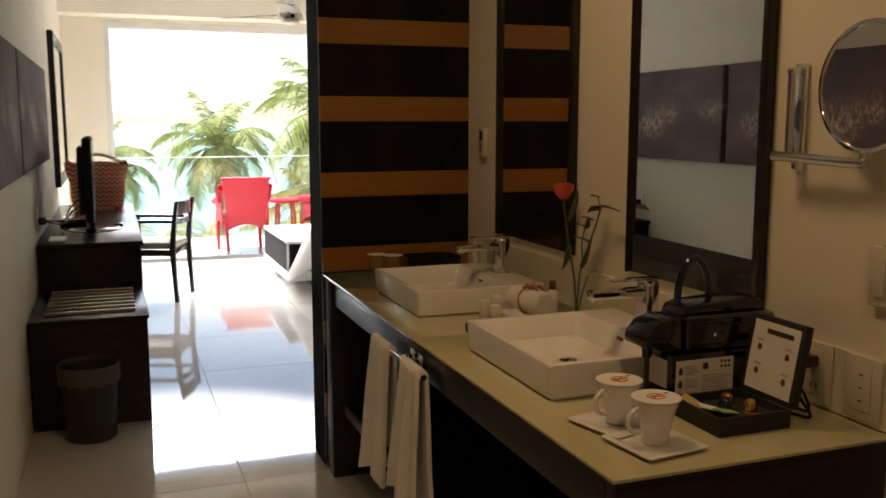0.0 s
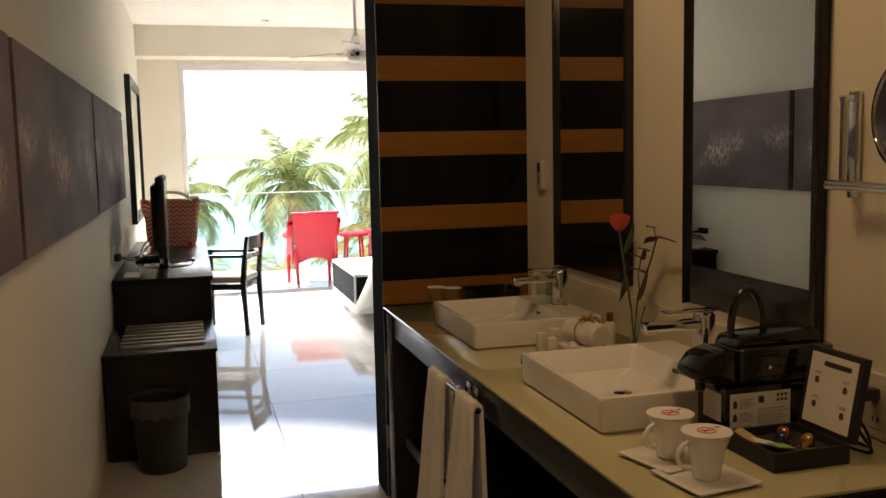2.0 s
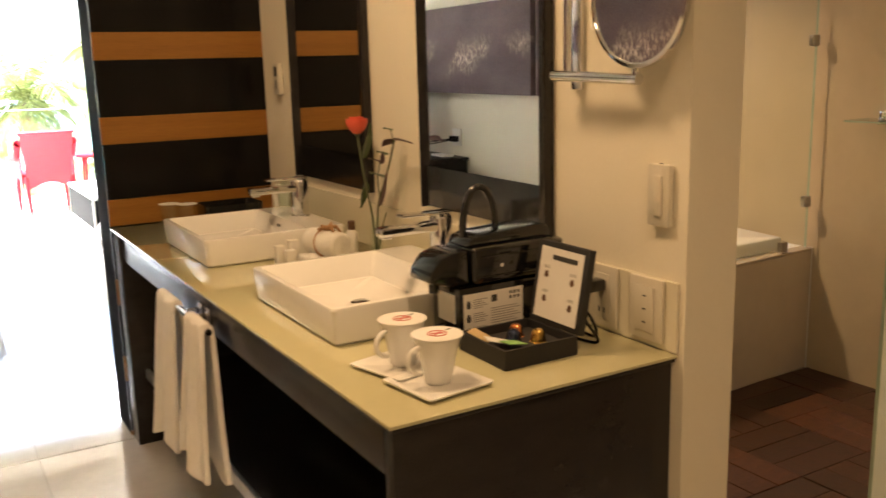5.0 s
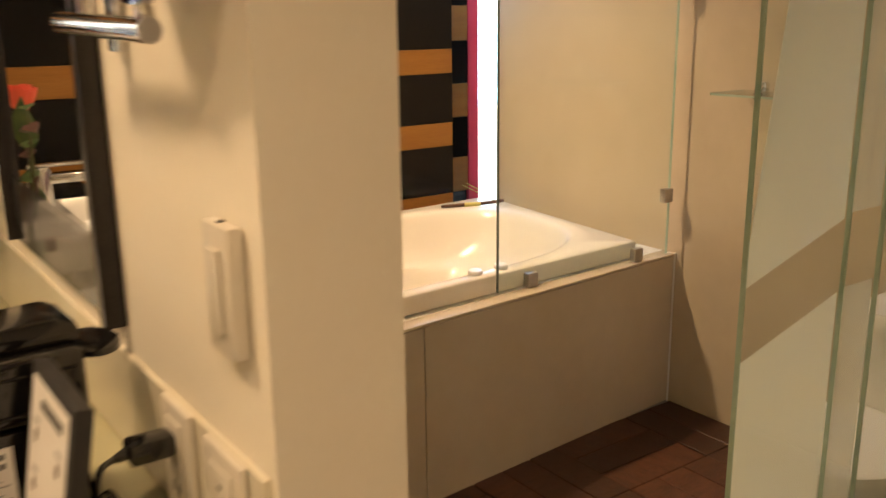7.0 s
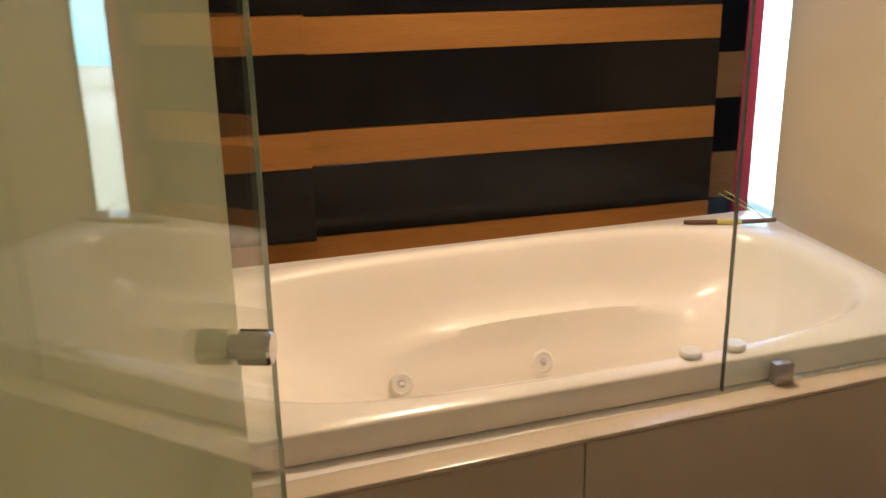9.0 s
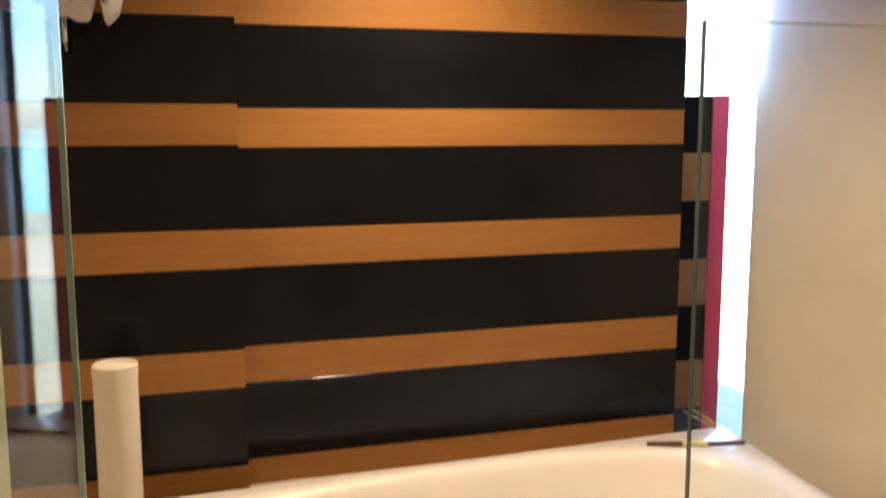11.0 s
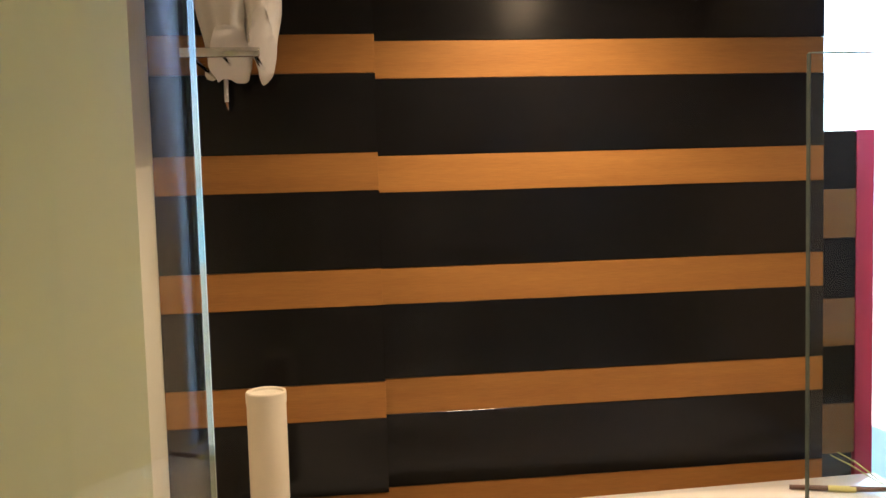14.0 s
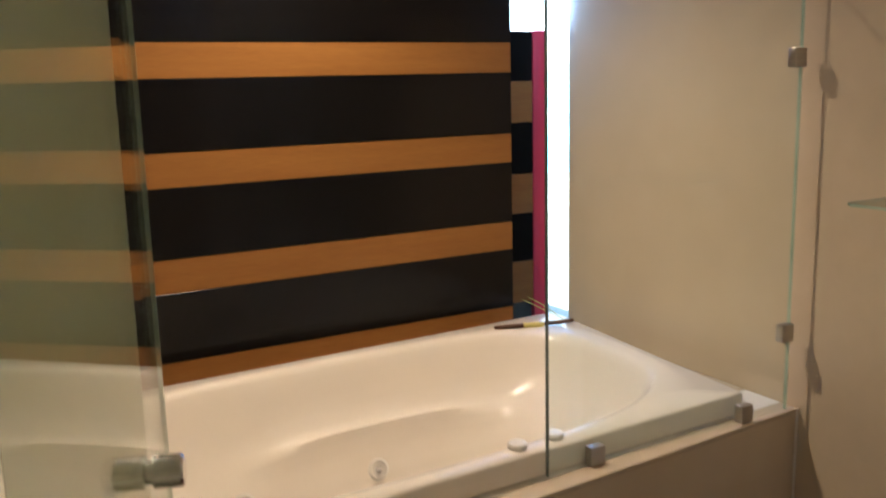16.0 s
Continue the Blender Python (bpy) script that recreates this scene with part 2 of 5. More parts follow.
FILM_LEAF = film_mat("frosted_leaf_film", (0.93, 0.95, 0.71), 0.26, 0.02)


def bag_mat():
    m = mat("zigzag_weave", (0.52, 0.20, 0.13), (0.60, 0.25, 0.17), 0.75, 8, bump=0.8, bscale=160)
    n, l = m.node_tree.nodes, m.node_tree.links
    b = n["Principled BSDF"]
    tc = n.new("ShaderNodeTexCoord")
    sx = n.new("ShaderNodeSeparateXYZ")
    l.new(tc.outputs["Object"], sx.inputs[0])
    pp = n.new("ShaderNodeMath")
    pp.operation = "PINGPONG"
    pp.inputs[1].default_value = 0.022
    add0 = n.new("ShaderNodeMath")
    l.new(sx.outputs["X"], add0.inputs[0])
    l.new(sx.outputs["Y"], add0.inputs[1])
    l.new(add0.outputs[0], pp.inputs[0])
    add = n.new("ShaderNodeMath")
    l.new(sx.outputs["Z"], add.inputs[0])
    l.new(pp.outputs[0], add.inputs[1])
    fr = n.new("ShaderNodeMath")
    fr.operation = "PINGPONG"
    fr.inputs[1].default_value = 0.017
    l.new(add.outputs[0], fr.inputs[0])
    gt = n.new("ShaderNodeMath")
    gt.operation = "GREATER_THAN"
    gt.inputs[1].default_value = 0.0095
    l.new(fr.outputs[0], gt.inputs[0])
    mx = n.new("ShaderNodeMix")
    mx.data_type = "RGBA"
    mx.inputs[7].default_value = (0.26, 0.075, 0.05, 1)
    l.new(b.inputs["Base Color"].links[0].from_socket, mx.inputs[6])
    l.new(gt.outputs[0], mx.inputs[0])
    l.new(mx.outputs[2], b.inputs["Base Color"])
    return m


def canvas_mat():
    """Violet-brown abstract: broad washes with a broken pale band across the middle."""
    m = mat("abstract_canvas", (0.095, 0.062, 0.072), (0.20, 0.145, 0.150), 0.72, 2.0, (1, 1, 2.2), bump=0.7, bscale=90, fine=0.3, spec=0.22)
    n, l = m.node_tree.nodes, m.node_tree.links
    b = n["Principled BSDF"]
    tc = n.new("ShaderNodeTexCoord")
    sx = n.new("ShaderNodeSeparateXYZ")
    l.new(tc.outputs["Object"], sx.inputs[0])
    big = n.new("ShaderNodeTexNoise")
    big.inputs["Scale"].default_value = 2.6
    l.new(tc.outputs["Object"], big.inputs["Vector"])
    mp = n.new("ShaderNodeMapping")
    mp.inputs["Scale"].default_value = (1, 34, 16)
    mp.inputs["Rotation"].default_value = (0.5, 0, 0)
    l.new(tc.outputs["Object"], mp.inputs["Vector"])
    spk = n.new("ShaderNodeTexNoise")
    spk.inputs["Scale"].default_value, spk.inputs["Detail"].default_value, spk.inputs["Roughness"].default_value = 1.6, 10, 0.75
    l.new(mp.outputs["Vector"], spk.inputs["Vector"])
    a = n.new("ShaderNodeMath")
    a.operation = "MULTIPLY_ADD"
    a.inputs[1].default_value, a.inputs[2].default_value = 0.34, -0.17
    l.new(big.outputs["Fac"], a.inputs[0])
    s = n.new("ShaderNodeMath")
    l.new(sx.outputs["Z"], s.inputs[0])
    l.new(a.outputs[0], s.inputs[1])
    ab = n.new("ShaderNodeMath")
    ab.operation = "ABSOLUTE"
    l.new(s.outputs[0], ab.inputs[0])
    band = n.new("ShaderNodeMapRange")
    band.inputs["From Min"].default_value, band.inputs["From Max"].default_value = 0.15, 0.0
    l.new(ab.outputs[0], band.inputs["Value"])
    mul = n.new("ShaderNodeMath")
    mul.operation = "MULTIPLY"
    sp = n.new("ShaderNodeMapRange")
    sp.inputs["From Min"].default_value, sp.inputs["From Max"].default_value = 0.46, 0.60
    l.new(spk.outputs["Fac"], sp.inputs["Value"])
    l.new(band.outputs["Result"], mul.inputs[0])
    l.new(sp.outputs["Result"], mul.inputs[1])
    mx = n.new("ShaderNodeMix")
    mx.data_type = "RGBA"
    mx.inputs[7].default_value = (0.80, 0.64, 0.52, 1)
    l.new(b.inputs["Base Color"].links[0].from_socket, mx.inputs[6])
    patch = n.new("ShaderNodeTexNoise")
    patch.inputs["Scale"].default_value, patch.inputs["Detail"].default_value = 2.3, 3
    l.new(tc.outputs["Object"], patch.inputs["Vector"])
    pm = n.new("ShaderNodeMapRange")
    pm.inputs["From Min"].default_value, pm.inputs["From Max"].default_value = 0.50, 0.62
    l.new(patch.outputs["Fac"], pm.inputs["Value"])
    mul2 = n.new("ShaderNodeMath")
    mul2.operation = "MULTIPLY"
    l.new(mul.outputs[0], mul2.inputs[0])
    l.new(pm.outputs["Result"], mul2.inputs[1])
    l.new(mul2.outputs[0], mx.inputs[0])
    l.new(mx.outputs[2], b.inputs["Base Color"])
    return m


def leaf_mat(name, c1, c2):
    """Thin leaf: light falls through it as well as off it."""
    m = mat(name, c1, c2, 0.45, 0.8, vary=0.3, island=True)
    n, l = m.node_tree.nodes, m.node_tree.links
    b = n["Principled BSDF"]
    tl, mx = n.new("ShaderNodeBsdfTranslucent"), n.new("ShaderNodeMixShader")
    l.new(b.inputs["Base Color"].links[0].from_socket, tl.inputs["Color"])
    mx.inputs[0].default_value = 0.5
    l.new(b.outputs[0], mx.inputs[1])
    l.new(tl.outputs[0], mx.inputs[2])
    l.new(mx.outputs[0], n["Material Output"].inputs["Surface"])
    return m


LEAF = leaf_mat("palm_leaf", (0.20, 0.26, 0.085), (0.36, 0.40, 0.17))
LEAF_Y = leaf_mat("dry_palm_leaf", (0.28, 0.29, 0.10), (0.42, 0.36, 0.15))
ZIGZAG = bag_mat()
CANVAS = canvas_mat()

# ---- building helpers ----


def origin(ob):
    while ob.parent:
        ob = ob.parent
    return ob.matrix_basis.translation


def thing(name, base=(0, 0, 0), label="", category="", group="", kind=""):
    """An Empty at the thing's base, to which its parts are added in world coordinates."""
    ob = new(name)
    ob.empty_display_size = 0.05
    ob.location = base
    return tagged(ob, label, category, group, kind)


def finish(bm, name, material, smooth):
    me = bpy.data.meshes.new(name)
    bmesh.ops.recalc_face_normals(bm, faces=bm.faces[:])
    bm.to_mesh(me)
    bm.free()
    me.materials.append(material)
    if smooth:
        me.shade_smooth()
        me.set_sharp_from_angle(angle=radians(smooth if smooth > 1 else 35))
    return me


def part(name, bm, material, parent, label="", smooth=35):
    bmesh.ops.translate(bm, verts=bm.verts[:], vec=-origin(parent))
    ob = new(name, finish(bm, name, material, smooth))
    ob.parent = parent
    return tagged(ob, label)


def single(name, bm, material, label, category, group="", kind="", smooth=35, base=None):
    """A thing that is one mesh, with its origin at its base."""
    if base is None:
        vs = [v.co for v in bm.verts]
        base = Vector((sum(v.x for v in vs) / len(vs), sum(v.y for v in vs) / len(vs), min(v.z for v in vs)))
    base = Vector(base)
    bmesh.ops.translate(bm, verts=bm.verts[:], vec=-base)
    ob = new(name, finish(bm, name, material, smooth))
    ob.location = base
    return tagged(ob, label, category, group, kind)


def box(x0, x1, y0, y1, z0, z1, bev=0.0, seg=2, bm=None):
    b = bmesh.new()
    vs = bmesh.ops.create_cube(b, size=1)["verts"]
    for v in vs:
        v.co = Vector((x0 + (v.co.x + 0.5) * (x1 - x0), y0 + (v.co.y + 0.5) * (y1 - y0), z0 + (v.co.z + 0.5) * (z1 - z0)))
    if bev:
        bmesh.ops.bevel(b, geom=b.edges[:], offset=bev, segments=seg, affect="EDGES", profile=0.5)
    return join(bm, b)


def join(bm, b):
    if bm is None:
        return b
    me = bpy.data.meshes.new("scratch")
    b.to_mesh(me)
    b.free()
    bm.from_mesh(me)
    bpy.data.meshes.remove(me)
    return bm


def tube(points, radius, seg=12, bm=None, closed=True):
    """A round bar along points; radius a number or one per point."""
    b = bmesh.new()
    pts = [Vector(p) for p in points]
    rad = radius if isinstance(radius, (list, tuple)) else [radius] * len(pts)
    rings, up = [], None
    for i, p in enumerate(pts):
        d = (pts[min(i + 1, len(pts) - 1)] - pts[max(i - 1, 0)]).normalized()
        if up is None:
            up = d.orthogonal().normalized()
        up = (up - d * up.dot(d)).normalized()
        side = d.cross(up)
        rings.append([b.verts.new(p + (up * math.cos(a) + side * math.sin(a)) * rad[i]) for a in (2 * math.pi * k / seg for k in range(seg))])
    for r0, r1 in zip(rings, rings[1:]):
        for k in range(seg):
            b.faces.new((r0[k], r0[(k + 1) % seg], r1[(k + 1) % seg], r1[k]))
    if closed:
        b.faces.new(rings[0][::-1])
        b.faces.new(rings[-1])
    return join(bm, b)


def lathe(profile, center, seg=32, bm=None, sx=1.0, sy=1.0):
    """Turned about an upright axis: profile of (radius, height)."""
    b = bmesh.new()
    cx, cy, cz = center
    rings = []
    for r, z in profile:
        rings.append([b.verts.new((cx + sx * r * math.cos(a), cy + sy * r * math.sin(a), cz + z)) for a in (2 * math.pi * k / seg for k in range(seg))])
    for r0, r1 in zip(rings, rings[1:]):
        for k in range(seg):
            b.faces.new((r0[k], r0[(k + 1) % seg], r1[(k + 1) % seg], r1[k]))
    b.faces.new(rings[0][::-1])
    b.faces.new(rings[-1])
    return join(bm, b)


def prism(outline, axis, a, b_, bev=0.0, bm=None):
    """An outline of (u, v) drawn out along an axis from a to b_: 'x': u=y, v=z; 'y': u=x, v=z; 'z': u=x, v=y."""
    b = bmesh.new()

    def place(u, v, w):
        return {"x": (w, u, v), "y": (u, w, v), "z": (u, v, w)}[axis]

    lo = [b.verts.new(place(u, v, a)) for u, v in outline]
    hi = [b.verts.new(place(u, v, b_)) for u, v in outline]
    b.faces.new(lo)
    b.faces.new(hi[::-1])
    for i in range(len(lo)):
        j = (i + 1) % len(lo)
        b.faces.new((lo[i], hi[i], hi[j], lo[j]))
    if bev:
        bmesh.ops.recalc_face_normals(b, faces=b.faces[:])
        bmesh.ops.bevel(b, geom=b.edges[:], offset=bev, segments=2, affect="EDGES", profile=0.5)
    return join(bm, b)


def sheet(nu, nv, fn, thick=0.0, bm=None):
    """A surface fn(u, v) over the unit square, with thickness along its normals."""
    b = bmesh.new()
    g = [[b.verts.new(fn(i / nu, j / nv)) for j in range(nv + 1)] for i in range(nu + 1)]
    for i in range(nu):
        for j in range(nv):
            b.faces.new((g[i][j], g[i + 1][j], g[i + 1][j + 1], g[i][j + 1]))
    if thick:
        bmesh.ops.recalc_face_normals(b, faces=b.faces[:])
        bmesh.ops.solidify(b, geom=b.faces[:], thickness=thick)
    return join(bm, b)


def structure(name, bm, material, label, category, smooth=0):
    return single(name, bm, material, label, category, kind="structure", smooth=smooth, base=(0, 0, 0))


# ---- the large structure ----
XL, XV, XB, XR = 2.175, 4.055, 4.195, 6.255   # corridor's left face, vanity wall's two faces, bath's right face
YP, YW = 5.108, 11.3                            # striped partition's corridor face, window wall
HC, HB = 2.82, 2.40                             # ceilings of room and bath

floor = structure("floor", box(2.0, 6.45, -0.6, 5.05, -0.12, -0.004, bm=box(2.0, 7.15, 5.05, 5.74, -0.12, -0.004, bm=box(2.0, 6.0, 5.74, 11.42, -0.12, -0.004))), GROUT, "polished cream porcelain floor tiles with fine grey joints", "floor")
wall_left = structure("wall_left", box(2.0, XL, -0.6, 11.3, -0.1, 2.95), PLASTER, "cream painted plaster wall with canvases along it", "wall")
structure("wall_entry", box(2.0, 6.45, -0.75, -0.6, -0.1, 2.95), PLASTER, "plain cream plaster wall at the entrance", "wall")
bm = box(XV, XB, 2.76, 5.106, -0.1, 2.95)
box(4.102, XB, 5.106, 5.19, -0.1, 2.95, bm=bm)
structure("wall_vanity", bm, PLASTER, "cream plaster wall behind the double vanity", "wall")
# bath's right wall with a softly eased end at the window slit
prof = [(XR, 2.70), (XR, 4.72), (XR + 0.001, 4.82), (XR + 0.002, 4.92), (XR + 0.004, 5.01), (XR + 0.007, 5.08), (XR + 0.011, 5.13), (XR + 0.017, 5.148), (6.44, 5.148), (6.44, 2.70)]
bm = prism([(x, y) for x, y in prof], "z", -0.1, 2.95)
wall_right = structure("wall_right", bm, TILE, "beige stone tiled bathroom wall with an eased end", "wall", smooth=60)
# unseen wall, dark to cut bounce onto the side screen; closes a light gap
structure("wall_slit", box(6.88, 7.15, 5.05, 5.75, -0.1, 2.95, bm=box(6.4405, 6.88, 5.05, 5.146, -0.1, 2.95)), WOOD_DARK, "unseen dark wall that keeps bounced and stray daylight off the side screen", "wall")
structure("wall_hall_side", box(6.30, 6.45, -0.6, 2.70, -0.1, 2.95), PLASTER, "plain cream plaster hallway wall", "wall")
structure("wall_bedroom_side", box(5.86, 6.0, 5.34, 11.3, -0.1, 2.95), PLASTER, "cream plaster bedroom wall", "wall")

# window wall with its opening and a dropped beam above
WX0, WX1, WZ = 2.578, 4.80, 2.486
bm = box(XL, WX0, YW, 11.5, -0.1, 2.95)
box(WX1, 5.86, YW, 11.5, -0.1, 2.95, bm=bm)
box(WX0, WX1, YW, 11.5, WZ, 2.95, bm=bm)
structure("wall_window", bm, PLASTER, "cream plaster wall round the tall balcony opening", "wall")
structure("beam", box(XL + 0.002, 5.858, 10.95, YW - 0.002, 2.515, HC + 0.04), PLASTER, "dropped cream plaster beam above the balcony opening", "beam")
structure("ceiling", box(2.0, 6.45, -0.6, 5.05, HC, 2.97, bm=box(2.0, 7.15, 5.05, 5.75, HC, 2.97, bm=box(2.0, 6.0, 5.75, 11.42, HC, 2.97))), CEIL, "flat pale painted ceiling", "ceiling")
structure("ceiling_bath", box(XB - 0.002, XR + 0.006, 2.77, 5.10, HB, HB + 0.05, bm=box(4.79, 7.0, 5.10, 5.70, HB, HB + 0.05)), CEIL, "lowered pale bathroom ceiling", "ceiling")

w = thing("window_1", (3.7, 11.4, 0), "tall white-framed balcony opening with its panes slid away", "window", kind="structure")
part("window_frame", box(WX0 + 0.002, WX0 + 0.055, 11.31, 11.44, 0, WZ - 0.002, 0.004), ALU, w)
part("window_frame", box(WX1 - 0.055, WX1 - 0.002, 11.31, 11.44, 0, WZ - 0.002, 0.004), ALU, w)
part("window_frame", box(WX0 + 0.055, WX1 - 0.055, 11.31, 11.44, WZ - 0.075, WZ - 0.002, 0.004), ALU, w)
bm = box(WX0 + 0.055, WX1 - 0.055, 11.31, 11.44, -0.002, 0.012, 0.003)
for y in (11.335, 11.375, 11.415):
    box(WX0 + 0.056, WX1 - 0.056, y - 0.004, y + 0.004, 0.012, 0.022, bm=bm)
part("sill_track", bm, STEEL, w, "brushed metal sliding track")

# balcony
structure("balcony_floor", box(1.2, 7.4, 11.42, 13.45, -0.25, -0.012), BALCONY, "sunlit pale stone balcony floor", "balcony")
# added slab: its bright sunlit top whites out the slit's lower view
structure("terrace", box(6.0, 30, 6.2, 11.42, -0.35, -0.05), SAND, "sandy slab added outside the window slit so its view turns white in the sun", "terrace")
structure("balcony_side", box(1.0, 1.2, 11.5, 13.45, -0.25, 2.95), PLASTER, "plain balcony side wall", "wall")
b = thing("balustrade", (4.2, 13.3, -0.012), "frameless clear glass balcony balustrade with a slim rail", "balustrade")
for i in range(4):
    pane = part("pane", box(1.22 + i * 1.5, 2.70 + i * 1.5, 13.295, 13.307, 0.0, 1.02), GLASS, b)
part("handrail", box(1.22, 7.2, 13.288, 13.314, 1.02, 1.034, 0.003), ALU, b)

# sea, garden and sky beyond
structure("ground", box(-900, 900, 13.6, 70, -7.4, -7.0), SAND, "sandy hotel garden between building and shore", "ground")
structure("water", box(-2500, 2500, 70, 4500, -8.2, -7.6), SEA, "pale turquoise sea reaching the horizon", "sea")


def palm(x, y, zc, zb, radius, fronds, dry, seed, lean=0.0):
    rnd = random.Random(seed)
    t = thing("palm_tree", (x + lean, y, zb), "tall coconut palm with arching green fronds" if not dry else "low palm with sunlit yellow-green fronds", "palm tree", "palms below the balcony")
    hgt = zc - zb
    pts, rad = [], []
    for k in range(15):
        u = k / 14
        pts.append((x + lean * (1 - u) ** 2, y, zb + hgt * u))
        rad.append((0.20 - 0.08 * u) * radius / 2.6 * (1 + 0.06 * (k % 2)) + (0.05 if k == 0 else 0))
    part("trunk", tube(pts, rad, 10), TRUNK, t)
    crown = bmesh.new()
    top = Vector((x, y, zc))
    for f in range(fronds):
        az = 2 * math.pi * (f * 0.381966 + rnd.uniform(-0.04, 0.04))
        lift = radians(82 - 112 * (f + 0.5) / fronds + rnd.uniform(-9, 9))
        length = radius * rnd.uniform(0.85, 1.12) * (0.82 if lift > 1.0 else 1.0)
        d = Vector((math.cos(az), math.sin(az), 0))
        side = Vector((-d.y, d.x, 0))
        # the midrib leaves the crown at its lift and bends under its own weight
        spine, ang = [top.copy()], lift
        for k in range(14):
            u = (k + 1) / 14
            ang -= (0.045 + 0.155 * u) * (0.45 + 0.75 * math.cos(lift))
            spine.append(spine[-1] + (d * math.cos(ang) + Vector((0, 0, math.sin(ang)))) * length / 14)
        tube(spine, [0.022 * (1 - 0.85 * k / 14) * radius / 2 for k in range(15)], 4, bm=crown)
        twist = rnd.uniform(-0.35, 0.35)
        for k in range(46):
            u = 0.10 + 0.89 * k / 45
            i0 = min(int(u * 14), 13)
            p = spine[i0].lerp(spine[i0 + 1], u * 14 - i0)
            ax = (spine[i0 + 1] - spine[i0]).normalized()
            ll = radius * 0.31 * math.sin(math.pi * (0.16 + 0.80 * u)) ** 0.8
            for sgn in (-1, 1):
                lw = ll * rnd.uniform(0.75, 1.15)
                out = side * sgn * (0.78 + 0.2 * twist * sgn) + ax * 0.62
                tip = p + out * lw - Vector((0, 0, lw * rnd.uniform(0.25, 0.85)))
                mid = p.lerp(tip, 0.5) + Vector((0, 0, lw * 0.10))
                wv = ax * 0.0125 * radius / 2
                crown.faces.new([crown.verts.new(q) for q in (p - wv, p + wv, mid + wv * 1.2, tip, mid - wv * 1.2)])
    part("crown", crown, LEAF_Y if dry else LEAF, t, smooth=0)
    if not dry:
        nuts = bmesh.new()
        for k in range(7):
            a = rnd.uniform(0, 6.28)
            lathe([(0.01, -0.13), (0.09, -0.08), (0.12, 0), (0.09, 0.09), (0.01, 0.13)], (x + 0.22 * math.cos(a), y + 0.22 * math.sin(a), zc - 0.2 + rnd.uniform(-0.15, 0.1)), 8, bm=nuts)
        part("coconut_cluster", nuts, LEAF, t, smooth=60)
    return t


palm(6.95, 41.4, 0.35, -7, 3.3, 26, False, 3)
palm(9.75, 31.4, 1.35, -7, 3.7, 30, False, 5, 0.8)
palm(2.2, 41.4, -0.4, -7, 3.0, 24, False, 8)
palm(3.75, 26, -1.9, -7, 1.7, 16, True, 11)
palm(6.7, 24, -1.6, -7, 1.8, 16, True, 13)
palm(8.6, 30, -1.3, -7, 2.2, 18, True, 14)
palm(5.3, 30, -2.3, -7, 1.5, 14, True, 17)

# ---- striped partition between bath, vanity and bedroom ----
partition = structure("wall_partition", box(3.402, 4.10, YP + 0.0125, 5.345, 0, HC, bm=box(4.10, 4.783, 5.1925, 5.345, 0, HC, bm=box(4.783, 6.094, 5.262, 5.345, 0, HC))), SCREEN_BLACK, "partition clad in black and brown horizontal veneer planks", "wall")


def planks(x0, x1, yf, z0, z1, up=0.0):
    """Black and brown planks on a face that looks along -y, brown ones a touch recessed."""
    z = 0.645 - 0.3133 * 3 + up
    while z < z1:
        for a, b, m_, d in ((z - 0.103, z, WOOD_BROWN, 0.0015), (z, z + 0.2103, WOOD_BLACK, 0.0)):
            a, b = max(a, z0), min(b, z1)
            if b - a > 0.01:
                part("plank", box(x0, x1, yf + d, yf + 0.0125, a + 0.0006, b - 0.0006, 0.0007, 1), m_, partition, smooth=0)
        z += 0.3133


planks(3.40, 4.099, YP, 0.0, HC)
planks(4.196, 4.785, 5.18, 0.5, HB, 0.009)
planks(4.786, 6.096, 5.248, 0.5, HB)

# narrow window slit beside the tub, with a low striped panel and its crimson edge outside
w = thing("window_2", (6.25, 5.66, 0), "narrow full-height window slit in a white frame", "window", kind="structure")
part("pane", box(6.02, 6.855, 5.655, 5.661, 0.0, HB), GLASS, w)
part("window_frame", box(6.855, 6.88, 5.64, 5.68, 0.0, HB, 0.003), ALU, w)
part("window_frame", box(6.0, 6.02, 5.64, 5.68, 0.0, HB, 0.003), ALU, w)
screen_low = thing("side_screen", (6.2, 5.37, 0), "low striped wooden screen with a crimson painted edge", "screen")
part("core", box(6.098, 6.26, 5.365, 5.385, 0.0, 1.63), WOOD_DARK, screen_low)
for a, b_, m_ in ((0.62, 0.78, WOOD_BROWN), (0.78, 0.962, SCREEN_BLACK), (0.962, 1.113, WOOD_BROWN), (1.113, 1.30, SCREEN_BLACK), (1.30, 1.452, WOOD_BROWN), (1.452, 1.628, SCREEN_BLACK)):
    part("plank", box(6.097, 6.262, 5.355, 5.364, a + 0.001, b_ - 0.001, 0.001, 1), m_, screen_low, smooth=0)
part("edge_post", box(6.2625, 6.322, 5.352, 5.392, 0.0, 1.632, 0.004), PINK, screen_low, "crimson painted edge post")

# ---- vanity ----
v = thing("vanity_cabinet", (3.73, 3.94, 0), "espresso wooden vanity base with open shelf below", "vanity")
part("end_panel", box(3.412, 4.053, 2.790, 2.822, 0.0, 0.832, 0.003), WOOD_DARK, v)
part("end_panel", box(3.405, 4.053, 4.985, YP - 0.002, 0.0, 0.832, 0.003), WOOD_DARK, v)
part("top_board", box(3.406, 4.053, 2.781, YP - 0.002, 0.8325, 0.842, 0.002), WOOD_DARK, v)
part("apron", box(3.412, 3.438, 2.823, 4.984, 0.742, 0.832, 0.003), WOOD_DARK, v)
